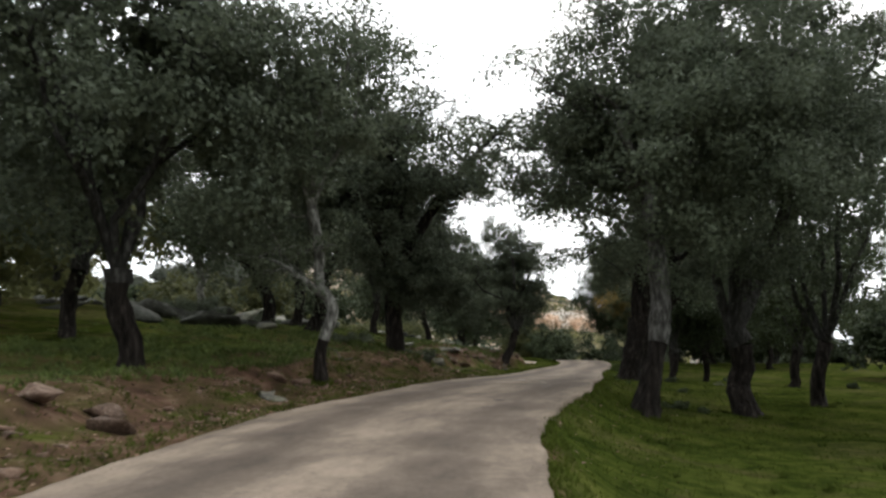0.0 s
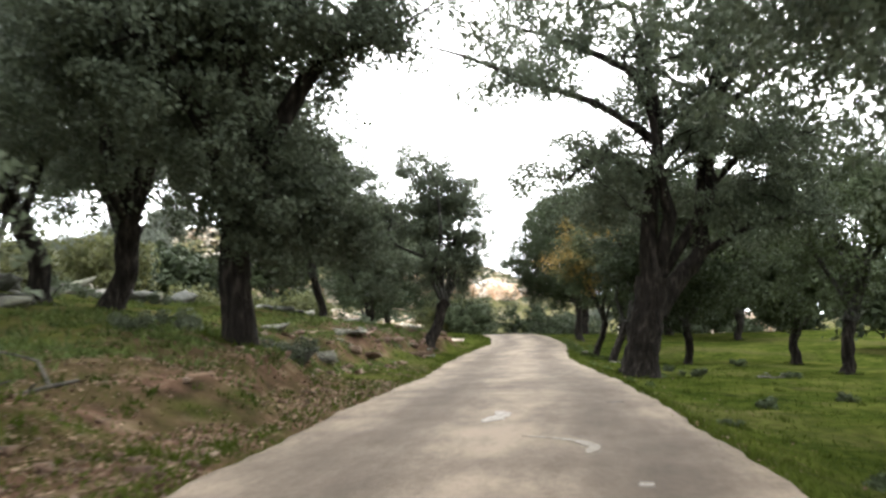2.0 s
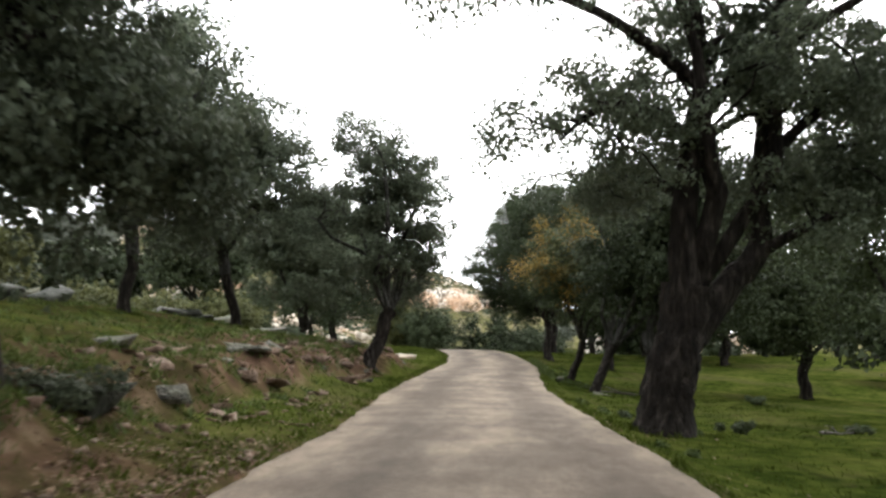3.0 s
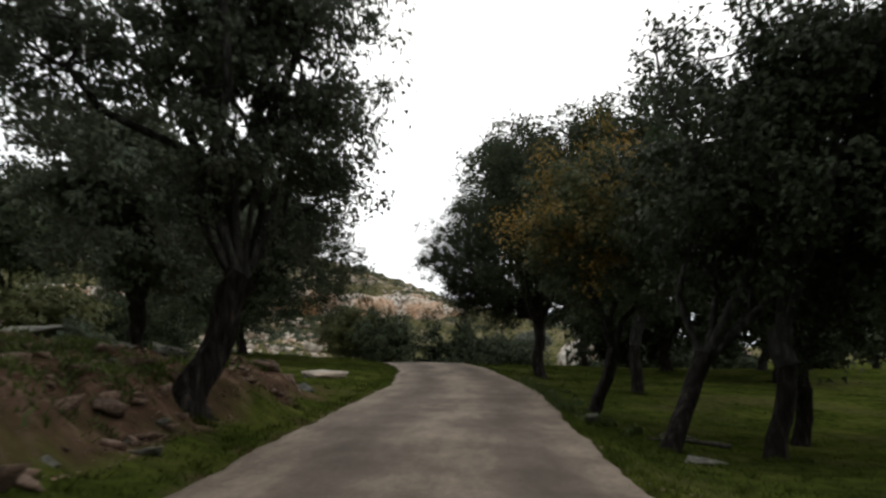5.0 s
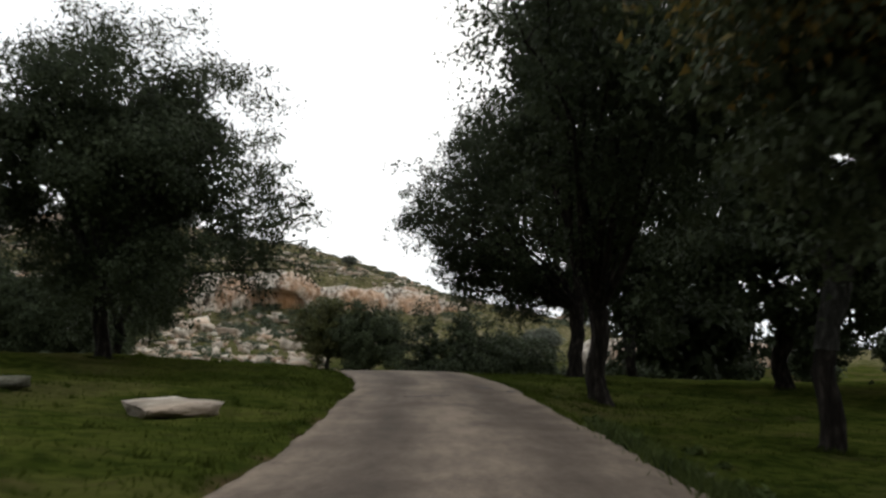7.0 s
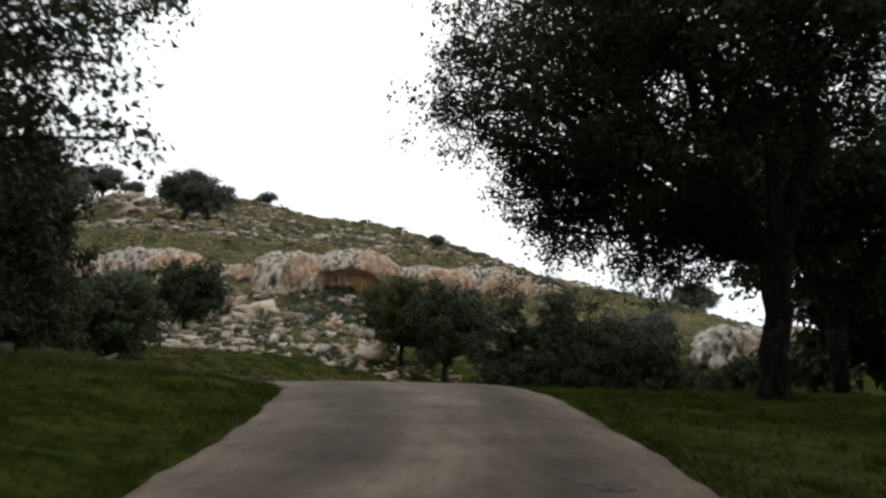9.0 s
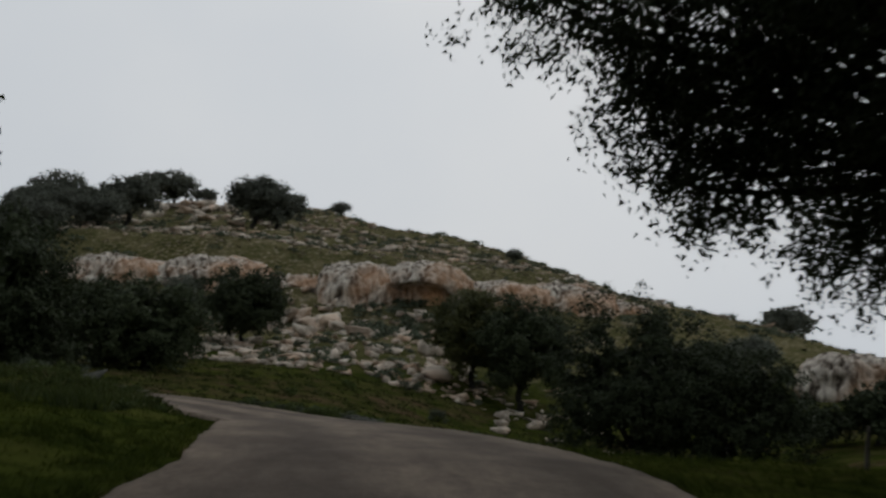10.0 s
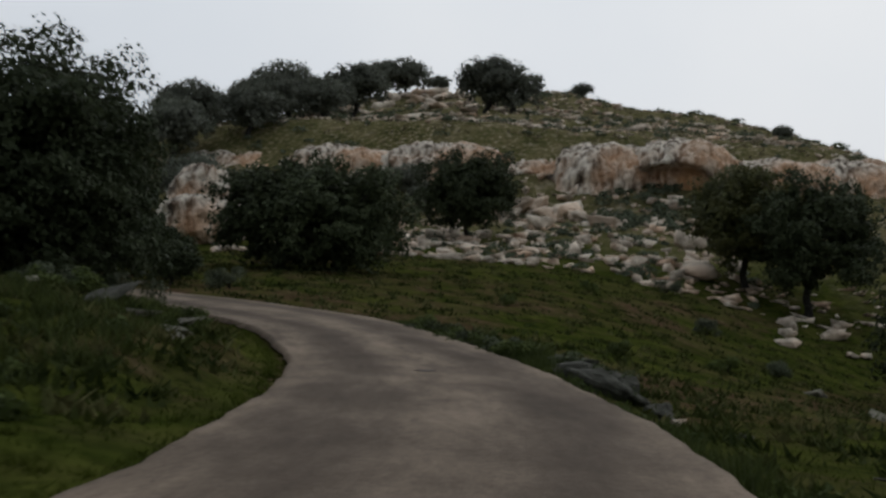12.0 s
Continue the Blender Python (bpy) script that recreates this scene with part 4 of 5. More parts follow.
# ---- the far trees on the hill: three shapes, copied ----
def hill_tree(i, foliage, count, leaf):
    return oak(400 + 20 * i, 600, 8, (4.5, 5.0, 4.0)[i], 0.6, (0.4, 0), 2.2, (1.7, 0.4, 2.9)[i], core=1.8, skirt=(3, 4, 6)[i], count=count, seed=70 + i, leaf=leaf, stripped=0, clumps=(130, 150, 90)[i], loose=0.5, open_=0.25, hang=0.1, twigs=0, foliage=foliage,
               group="oaks on the hill", label="dark round evergreen oak on the rocky hill", name="hill_oak")


# the first three shapes carry the haze in their leaf colour
SHAPES = [hill_tree(i, HAZE_GREEN, 6600, 0.38) for i in range(3)] + [hill_tree(i, HOLM, 4200, 0.52) for i in range(2)] + [hill_tree(i, OLIVE, 4200, 0.4) for i in range(2)]
# x, y, scale, shape
RIDGE_TREES = [(-45.6, 281, 1.25, 0), (-47, 318, 1.15, 1), (-52, 316, 1.1, 0), (-40.5, 319, 0.6, 0), (-24.3, 287, 1.4, 0), (-20.3, 288, 1.1, 1), (-12.9, 327.5, 0.5, 1), (-14.8, 327.5, 0.25, 0), (84.3, 324, 1.4, 2), (24.5, 300, 0.4, 1)]
RIDGE_ROW = [(-54 - 6.2 * i - 0.16 * i * i, 288.5 + (1.8 if i % 2 else -2.2), 0.76 - 0.03 * i, 1 - i % 2) for i in range(13)]
SLOPE_TREES = [(-52, 268, 1.2, 1), (-47, 271, 0.95, 0), (-59, 272, 1.2, 1), (-50, 257, 1.1, 1), (-44.5, 262, 0.85, 1), (-66, 270, 1.2, 1), (-56, 262, 1.2, 0), (-62, 256, 1.3, 1), (-69, 263, 1.2, 0), (-76, 255, 1.3, 1), (-84, 262, 1.2, 0), (-93, 258, 1.3, 1), (-103, 262, 1.3, 0), (-48, 244, 1, 1), (-56, 238, 1.2, 0), (-65, 234, 1.3, 1), (-75, 238, 1.3, 0), (-86, 232, 1.3, 1), (-45, 222, 1, 0), (-53, 215, 1.2, 1), (-62, 212, 1.2, 0), (-34, 210, 0.9, 1), (-43, 200, 1.1, 0), (-52, 194, 1.2, 1), (-17, 222, 0.6, 0), (-22, 232, 0.55, 1), (36, 196, 0.8, 1), (44, 205, 0.7, 0)]
VALLEY_TREES = [(-33, 182, 1, 1), (52, 180, 0.6, 1), (46, 172, 0.55, 0), (59, 184, 0.6, 1), (-40, 172, 1.1, 1), (-31, 162, 1, 0), (-28, 159, 0.95, 0), (-25, 168, 0.9, 1), (-36, 150, 1, 0), (41, 165, 0.55, 1), (45, 163, 0.55, 0), (38.5, 168, 0.4, 1), (48.5, 167, 0.5, 1), (-12, 155, 0.33, 1), (-10.2, 152, 0.28, 0), (-15, 158, 0.4, 1), (-17.5, 163, 0.42, 0)]
WEST_TREES = [(-24, 122, 0.9, 1), (-30, 108, 0.9, 0), (-33, 92, 0.9, 1), (-28, 75, 0.8, 0), (-24, 66, 0.6, 1), (-11.5, 69, 0.5, 1), (-5.5, 76, 0.4, 1), (-2.5, 80, 0.45, 1), (-8.5, 77, 0.5, 1), (-12, 92, 0.9, 0), (-14, 104, 1, 0), (-17, 40, 0.85, 0), (-20, 28, 0.9, 1), (-16, 14, 0.9, 0), (-22, 50, 0.9, 1), (-17, 74, 0.8, 1), (-20, 86, 0.9, 1), (-16.5, 47, 1.0, 1), (-15, 33, 0.85, 1)]
EAST_TREES = [(44, 118, 0.5, 1), (29.8, 118, 0.9, 1), (33, 111, 0.5, 0), (37, 106, 0.5, 1), (41, 116, 0.5, 0), (35, 126, 0.5, 1), (43, 130, 0.5, 0), (31, 100, 0.9, 0), (47, 108, 1.1, 1), (52, 124, 1.1, 0), (34, 80, 0.9, 1), (36, 62, 0.9, 0), (27, 52, 0.9, 1), (24, 36, 0.9, 0), (18, 22, 0.9, 1)]
rt = np.random.RandomState(9)
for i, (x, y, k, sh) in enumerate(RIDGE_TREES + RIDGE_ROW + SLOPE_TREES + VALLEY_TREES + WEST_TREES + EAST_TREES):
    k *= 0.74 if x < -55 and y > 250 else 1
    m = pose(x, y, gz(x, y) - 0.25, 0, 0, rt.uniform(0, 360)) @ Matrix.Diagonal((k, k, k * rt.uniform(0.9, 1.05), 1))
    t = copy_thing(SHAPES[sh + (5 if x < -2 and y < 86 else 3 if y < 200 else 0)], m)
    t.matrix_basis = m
    if y < 150:
        tagged(t, "dark evergreen oak standing back from the lane", "tree", "oaks behind the lane")
for s in SHAPES:
    for o in (*s.children_recursive, s):
        bpy.data.objects.remove(o)


# ---- rocks ----
def rock_arrays(seed, flat=0.7, corners=13, cuts=2):
    """A broken, angular boulder of radius about 1: the hull of random corners, its faces roughened."""
    r = np.random.RandomState(seed)
    bm = bmesh.new()
    for a in (-1, 1):
        for b in (-1, 1):
            for c in (-1, 1):
                if r.uniform() < 0.8:
                    bm.verts.new((np.array([a * 0.66, b * 0.62, c * 0.72]) + r.uniform(-0.42, 0.42, 3)) * [1, 1, flat])
    for _ in range(corners - 6):
        d = r.normal(size=3)
        d /= np.linalg.norm(d)
        bm.verts.new(d * r.uniform(0.8, 1.1) * [1, 0.9, flat])
    out = bmesh.ops.convex_hull(bm, input=bm.verts)
    bmesh.ops.delete(bm, geom=[e for e in out["geom_interior"] if isinstance(e, bmesh.types.BMVert)], context="VERTS")
    if cuts:
        bmesh.ops.subdivide_edges(bm, edges=bm.edges, cuts=cuts, use_grid_fill=True)
    bmesh.ops.triangulate(bm, faces=bm.faces)
    bm.verts.ensure_lookup_table()
    bm.verts.index_update()
    v = np.array([x.co[:] for x in bm.verts])
    f = np.array([[q.index for q in p.verts] for p in bm.faces])
    bm.free()
    n = v / (np.linalg.norm(v, axis=1)[:, None] + 1e-9)
    v = v + n * (0.09 * smooth_noise(v, 0.5, seed) + 0.07 * smooth_noise(v, 0.22, seed + 1) - 0.06)[:, None]
    return v, f


SHAPE_ARRAYS = [rock_arrays(s, fl) for s, fl in ((1, 0.6), (2, 0.75), (3, 0.5), (4, 0.65), (5, 0.42), (6, 0.8), (7, 0.55), (8, 0.7))]
PEBBLE_ARRAYS = [rock_arrays(s, fl, 12, 0) for s, fl in ((11, 0.6), (12, 0.75), (13, 0.5), (14, 0.65), (15, 0.8), (16, 0.55))]
def cragged(seed, flat):
    """A larger boulder: a many-cornered hull cut into blocks by narrow joints."""
    v, f = rock_arrays(seed, flat, 20, 5)
    r = np.random.RandomState(seed + 500)
    pts = r.uniform(-1, 1, (26, 3)) * [1, 1, flat]
    far = np.linalg.norm((v[:, None] - pts) * [1, 1, 0.8], axis=2)
    two = np.partition(far, 1, axis=1)[:, :2]
    joint = np.clip(1 - (two[:, 1] - two[:, 0]) / 0.09, 0, 1)
    out = v / (np.linalg.norm(v, axis=1)[:, None] + 1e-9)
    return v + out * (0.2 * r.uniform(-0.5, 0.5, 26)[far.argmin(1)] - 0.12 * joint + 0.05 * smooth_noise(v, 0.12, seed))[:, None], f


CRAG_ARRAYS = [cragged(s, fl) for s, fl in ((21, 0.6), (22, 0.75), (23, 0.5), (24, 0.85), (25, 0.65))]
CRAGS = [fast_mesh("rock", v, f, LIMESTONE) for v, f in CRAG_ARRAYS]
MOSS_CRAGS = [fast_mesh("rock", v, f, MOSSY) for v, f in CRAG_ARRAYS]
ROCKS = [fast_mesh("rock", v, f, GREY_STONE) for v, f in SHAPE_ARRAYS]
PALE = [fast_mesh("rock", v, f, LIMESTONE) for v, f in SHAPE_ARRAYS]
MOSSED = [fast_mesh("rock", v, f, MOSSY) for v, f in SHAPE_ARRAYS]


def rock_pose(x, y, size, r, squash, sink, turn, sx):
    return pose(x, y, gz(x, y) + size * 0.45 * squash - size * sink, r.uniform(-14, 14), r.uniform(-14, 14), r.uniform(0, 360) if turn is None else turn) @ Matrix.Diagonal((size * sx, size, size * squash, 1))


def rock(x, y, size, shapes, r, label, group, squash=1.0, sink=0.3, turn=None, sx=1.0, name="rock"):
    ob = new(name, shapes[r.randint(len(shapes))])
    ob.matrix_basis = rock_pose(x, y, size, r, squash, sink, turn, sx)
    return tagged(ob, label, "rock", group)


def scree(name, places, mat, r, label):
    """Stones too many to count, as one object: places of (x, y, size, squash, stretch)."""
    vs, fs, k = [], [], 0
    for x, y, size, squash, sx in places:
        v, f = PEBBLE_ARRAYS[r.randint(len(PEBBLE_ARRAYS))]
        m = np.array(rock_pose(x, y, size, r, squash, 0.2, None, sx))
        vs.append(v @ m[:3, :3].T + m[:3, 3])
        fs.append(f + k)
        k += len(v)
    return tagged(new(name, fast_mesh(name, np.vstack(vs), np.vstack(fs), mat)), label, "stones", kind="stuff")


rr = np.random.RandomState(21)
# the boulder field under the cliff
for i in range(54):
    u = rr.uniform() ** 1.2
    rock(rr.uniform(-13, 12 + 3 * u), 191 + 42 * u, rr.choice([0.45, 0.7, 1.0, 1.4], p=[0.38, 0.32, 0.2, 0.1]), PALE, rr, "pale broken limestone boulder on the slope", "boulders below the cliff", rr.uniform(0.7, 1.2), 0.15, sx=rr.uniform(0.9, 1.4))
small = []
for i in range(640):
    u = rr.uniform()
    small.append((rr.uniform(-24 + 8 * u, 14 + 4 * u), 189 + 50 * u, 0.2 + 0.6 * rr.uniform() ** 2, rr.uniform(0.6, 1.2), rr.uniform(0.9, 2.0)))
for i in range(420):
    x = rr.uniform(-60, 80)
    small.append((x, rr.uniform(250, 328), rr.uniform(0.3, 1.1), rr.uniform(0.5, 0.8), rr.uniform(1.0, 2.6)))
for row_y, x0, x1 in ((258, -34, 8), (268, -30, 20), (279, -20, 34), (295, -34, 24)):
    for i in range(46):
        x = x0 + (x1 - x0) * i / 46 + rr.uniform(-0.6, 0.6)
        small.append((x, row_y + 2.5 * np.sin(x * 0.15) + rr.uniform(-0.6, 0.6), rr.uniform(0.25, 0.8), rr.uniform(0.7, 1.1), rr.uniform(1.2, 2.6)))
for i in range(120):
    x = rr.uniform(8, 30)
    small.append((x, 196 + 0.25 * (x - 18) + rr.normal() * 4, rr.uniform(0.12, 0.5), rr.uniform(0.5, 0.9), rr.uniform(1.2, 3.0)))
for i in range(300):
    small.append((rr.uniform(-62, -8), rr.uniform(252, 312), rr.uniform(0.15, 0.5), rr.uniform(0.6, 1.0), rr.uniform(1.0, 2.2)))
for i in range(320):
    small.append((rr.uniform(-50, 40), rr.uniform(246, 262), rr.uniform(0.15, 0.42), rr.uniform(0.6, 1.0), rr.uniform(1.0, 2.0)))
scree("scree", small, LIMESTONE, rr, "pale limestone rubble strewn over the hill turf")
RED_STONE = material("red_earth_stone", [(0.3, (0.05, 0.03, 0.02)), (0.55, (0.14, 0.088, 0.06)), (0.75, (0.26, 0.2, 0.155))], 6.0, bump=0.6, island=0.5)
RED = [fast_mesh("rock", v, f, RED_STONE) for v, f in SHAPE_ARRAYS]
# a broken row of stones at the foot of the slope
for i in range(24):
    x = -25 + 27 * i / 24 + rr.uniform(-0.5, 0.5)
    rock(x, 188.5 + 0.1 * x + rr.uniform(-0.8, 0.8), rr.uniform(0.4, 0.9), PALE, rr, "pale field stone in a broken row", "row of field stones", 0.8, 0.2, sx=rr.uniform(1, 1.6))
for x, y, k in ((-9.6, 228.9, 2.4), (-7.2, 230, 2.0), (-11.8, 226.5, 2.0), (-5.5, 226, 1.8), (-8.5, 224, 1.6), (-3, 229, 1.8), (-1, 225, 1.5), (2, 222, 1.4)):
    rock(x, y, k, CRAGS, rr, "large grey limestone block on the slope", "blocks below the cliff", 1.0, 0.25, sx=1.4)
# hilltop tors
for x, y, k in ((-45, 317, 3.0), (-41, 316.5, 2.6), (-49, 315, 2.2), (-37.5, 315, 2.0), (-43, 311, 2.4), (-38, 308, 2.6), (-33, 306, 2.0), (-48, 305, 2.4), (-30, 300, 1.8), (-53, 298, 2.0), (-28, 292, 1.8), (-35, 296, 2.2)):
    rock(x, y, k * 0.75, CRAGS, rr, "weathered limestone tor near the hilltop", "hilltop tors", 0.75, 0.15, sx=1.7)
    rock(x + rr.uniform(-2.5, 2.5), y + rr.uniform(-2, 1), k * 0.45, CRAGS, rr, "weathered limestone tor near the hilltop", "hilltop tors", 0.9, 0.1, sx=1.3)
# crags among the trees and by the valley
for x, y, k, s in ((-13, 118, 2.4, 0.8), (-16, 120, 2.8, 0.8)):
    rock(x, y, k, CRAGS, rr, "pale limestone crag among dark trees", "crags", s, 0.1, sx=1.3)
for i in range(12):
    rock(rr.uniform(17, 26), rr.uniform(178, 192), rr.uniform(0.4, 0.9), PALE, rr, "pale stone under the valley oaks", "stones in the valley", 1.1, 0.2, sx=rr.uniform(1, 1.8))
for i in range(6):
    rock(rr.uniform(15.5, 25), rr.uniform(145, 157), rr.uniform(0.22, 0.5), ROCKS, rr, "pinkish limestone ledge stone above the valley", "ledge stones above the valley", 0.9, 0.3, sx=rr.uniform(1.2, 2.0))
# stones of the stony rise behind the bank
for i in range(46):
    rock(rr.uniform(-24, -3), rr.uniform(64, 118), rr.choice([0.25, 0.4, 0.6, 0.9]), PALE, rr, "pale stone on the rough turf", "stones on the rise", 0.6, 0.15, sx=rr.uniform(1, 1.7))
for i in range(26):
    rock(rr.uniform(-22, -8), rr.uniform(38, 62), rr.choice([0.3, 0.5, 0.8, 1.1]), MOSSED, rr, "dark mossy stone on the bank top", "stones on the bank", 0.6, 0.15, sx=rr.uniform(1, 1.7))
# stones beside the lane: x, y, size, squash, stretch, turn
WOOD_STONES = [(0.9, 88, 0.34, 0.8, 1.1, 0), (2.7, 86, 0.5, 0.6, 1.5, 10), (11, 66.5, 0.28, 0.6, 1.5, 20), (12.4, 75.5, 0.3, 0.5, 1.6, 60), (11.2, 60.5, 0.25, 0.6, 1.3, 0), (-6.6, 39.5, 0.5, 0.6, 1.2, 0), (-3.4, 66, 1, 0.55, 1.5, 10)]
TURF_STONES = [(-2.2, 66.8, 0.7, 0.55, 1.4, 40), (-0.1, 66.6, 0.7, 0.5, 1.7, 160), (-10.4, 65, 1.1, 0.6, 1.4, 0), (-12, 64, 1, 0.7, 1.3, 60), (-8.8, 65.5, 0.8, 0.6, 1.3, 0), (-3.2, 20.5, 0.3, 0.6, 1.3, 0), (-3.6, 21.5, 0.25, 0.7, 1.2, 0)]
MOUND_STONES = [(12.3, 128, 0.12, 0.7, 1.2, 0), (2, 127.8, 0.25, 0.6, 1.4, 80), (2.5, 128.3, 0.3, 0.6, 1.4, 60), (3.1, 127, 0.3, 0.7, 1.3, 0), (3.4, 126.4, 0.2, 0.7, 1.3, 60), (-1.4, 129, 0.4, 0.7, 1.3, 70), (17.5, 148, 0.5, 0.5, 1.8, 150)]
for x, y, k, q, sx, turn in WOOD_STONES + TURF_STONES + MOUND_STONES:
    rock(x, y, k, ROCKS, rr, "grey lichened stone in the turf beside the lane", "stones beside the lane", q, 0.12, turn, sx)
rock(10.15, 128.75, 0.46, MOSS_CRAGS, rr, "long grey mossy boulder on the verge", "stones beside the lane", 0.75, 0.05, 142, 1.7)
rock(9.55, 129.4, 0.42, MOSSED, rr, "dark mossy boulder on the verge", "stones beside the lane", 0.9, 0.05, 140, 1.3)
rock(10.95, 128.3, 0.3, MOSS_CRAGS, rr, "grey mossy boulder on the verge", "stones beside the lane", 0.8, 0.1, 30, 1.2)
rock(11.2, 128.0, 0.16, PALE, rr, "pale stone in the rough grass", "stones beside the lane", 0.8, 0.1, 80, 1.3)
rock(6.3, 82.5, 0.62, [PALE[5]], rr, "pale rounded boulder in the turf by the lane", "stones beside the lane", 0.55, 0.1, 20, 1.5)
for x, y, k, q, sx in ((5.15, 70.0, 0.3, 0.42, 1.8), (4.4, 76.5, 0.25, 0.6, 1.5), (2.2, 80, 0.3, 0.5, 1.7), (-8.4, 38.5, 0.95, 0.6, 1.3), (-10.8, 38.2, 0.9, 0.6, 1.3), (-7.2, 41.0, 0.6, 0.6, 1.3), (9.2, 131.4, 0.42, 0.9, 1.1), (0.9, 128.3, 0.6, 0.5, 1.6), (-6.5, 60.5, 0.8, 0.6, 1.4), (-2.6, 63.0, 0.7, 0.5, 1.6), (-1.9, 62.5, 0.5, 0.6, 1.3), (-0.6, 37.8, 0.3, 1.0, 1.0)):
    rock(x, y, k, MOSSED, rr, "dark mossy boulder on the turf", "mossy boulders", q, 0.15, None, sx)


# ---- the cliff band ----
CLIFF = material("cliff_limestone", [(0.38, (0.11, 0.088, 0.07)), (0.47, (0.41, 0.345, 0.28)), (0.58, (0.74, 0.67, 0.57))], 1.3, bump=1.0, bump_scale=2.6, deep=0.7, gloss=0.1, second=(0.13, (0.6, 0.34, 0.19), 0.72), detail=11, stretch=(1, 1, 0.35))
cn, cl = CLIFF.node_tree.nodes, CLIFF.node_tree.links
stain = cn.new("ShaderNodeAttribute")
stain.attribute_name = "ochre"
cmix = cn.new("ShaderNodeMix")
cmix.data_type = "RGBA"
cl.new(stain.outputs["Fac"], cmix.inputs["Factor"])
cl.new(cn["Principled BSDF"].inputs["Base Color"].links[0].from_socket, cmix.inputs[6])
cmix.inputs[7].default_value = (0.55, 0.3, 0.14, 1)
cl.new(cmix.outputs[2], cn["Principled BSDF"].inputs["Base Color"])


def cliff(x, y, z, rx, ry, rz, seed, label, hollow=None, nu=112, nv=64):
    """A bulging limestone face; hollow: (x, z, width, height, depth) of a shallow cave in it, in its own metres."""
    a, b = np.meshgrid(np.linspace(-0.62 * np.pi, 0.62 * np.pi, nu), np.linspace(-0.45 * np.pi, 0.5 * np.pi, nv))
    ca, sa, cb, sb = np.cos(a), np.sin(a), np.cos(b), np.sin(b)
    def power(t, e):
        return np.sign(t) * np.abs(t) ** e
    p = np.stack([rx * power(sa, 0.85) * power(cb, 0.85), -ry * power(ca, 0.85) * power(cb, 0.85), rz * power(sb, 0.85)], -1).reshape(-1, 3)
    n = p / np.array([rx, ry, rz]) ** 2
    n /= np.linalg.norm(n, axis=1)[:, None]
    q = p + [x, y, z]
    crack = np.abs(smooth_noise(q * [1, 0.5, 0.22], 1.3, seed)) ** 0.5
    ledge = np.sign(np.sin(q[:, 2] * 2.6 + smooth_noise(q, 5, seed + 4) * 2.5)) * 0.06
    p = p + n * (0.6 * smooth_noise(q, 3.2, seed + 1) + 0.4 * smooth_noise(q, 1.2, seed + 2) + 0.45 * (crack - 0.6) + 0.3 * smooth_noise(q, 0.5, seed + 3) + 0.15 * smooth_noise(q, 0.22, seed + 5) + ledge)[:, None] * np.interp(p[:, 2] / rz, [0.3, 1], [1, 0.45])[:, None] * min(1, rz / 3)
    rc = np.random.RandomState(seed + 50)
    k = int(rx * rz * 1.3) + 10
    tall_cell = np.array([1.0, 0.7, 0.5])
    seeds = rc.uniform(-1, 1, (k, 3)) * [rx, ry, rz]
    far = np.linalg.norm((p[:, None] - seeds) * tall_cell, axis=2)
    two = np.partition(far, 1, axis=1)[:, :2]
    joint = np.clip(1 - (two[:, 1] - two[:, 0]) / 0.2, 0, 1)
    block = rc.uniform(-0.5, 0.5, k)[far.argmin(1)]
    p = p + n * ((0.55 * block - 0.45 * joint) * min(1, rz / 4))[:, None]
    if hollow:
        hx, hz, hw, hh, hd = hollow
        front = (p[:, 1] < 0) * np.clip(1.25 - ((p[:, 0] - hx) / hw) ** 2 - ((p[:, 2] - hz) / hh) ** 2, 0, 1)
        p[:, 1] += hd * np.minimum(front * 2.5, 1)
        ochre = np.clip(front * 1.5, 0, 0.75) * np.clip(0.6 + smooth_noise(q, 1.5, seed + 7), 0, 1)
    idx = np.arange(nu * nv).reshape(nv, nu)
    f = np.c_[idx[:-1, :-1].ravel(), idx[:-1, 1:].ravel(), idx[1:, 1:].ravel(), idx[1:, :-1].ravel()]
    me = fast_mesh("cliff", p, f, CLIFF, False)
    if hollow:
        me.attributes.new("ochre", "FLOAT", "POINT").data.foreach_set("value", ochre.astype(np.float32))
    ob = new("cliff", me)
    ob.location = (x, y, z)
    return tagged(ob, label, "rock", "cliff band across the hill")


cliff(-47, 243, 7.0, 11, 6, 4.2, 1, "pale limestone face half hidden by trees", nu=76, nv=46)
cliff(-33, 242, 7.0, 10.5, 6.5, 4.6, 2, "rounded pale limestone face on the hill")
cliff(-20, 241, 7.0, 9.5, 7, 5.2, 3, "broad pale limestone dome on the hill")
cliff(-9, 242.5, 6.0, 9.5, 6, 4.2, 4, "low pinkish limestone wall", hollow=(0.5, -0.5, 3.0, 2.6, 1.2))
cliff(-0.6, 240.5, 6.7, 6.2, 7, 5.2, 5, "grey rounded limestone buttress")
cliff(8.6, 240.5, 7.3, 8.2, 7, 5.2, 6, "limestone arch over a shallow ochre cave", hollow=(-0.8, -0.9, 5.0, 2.7, 2.6))
cliff(18.6, 242, 5.8, 9.5, 6, 4.6, 7, "cracked pinkish limestone wall")
cliff(28.0, 244, 5.2, 8.5, 6, 5.6, 8, "cracked pinkish limestone wall")
cliff(4.0, 242.5, 7.2, 8.0, 6, 4.6, 14, "grey limestone shoulder between buttress and cave")
cliff(-32.5, 199.2, 3.6, 2.5, 1.8, 3.2, 15, "pale jagged limestone crag among dark trees", nu=72, nv=48)
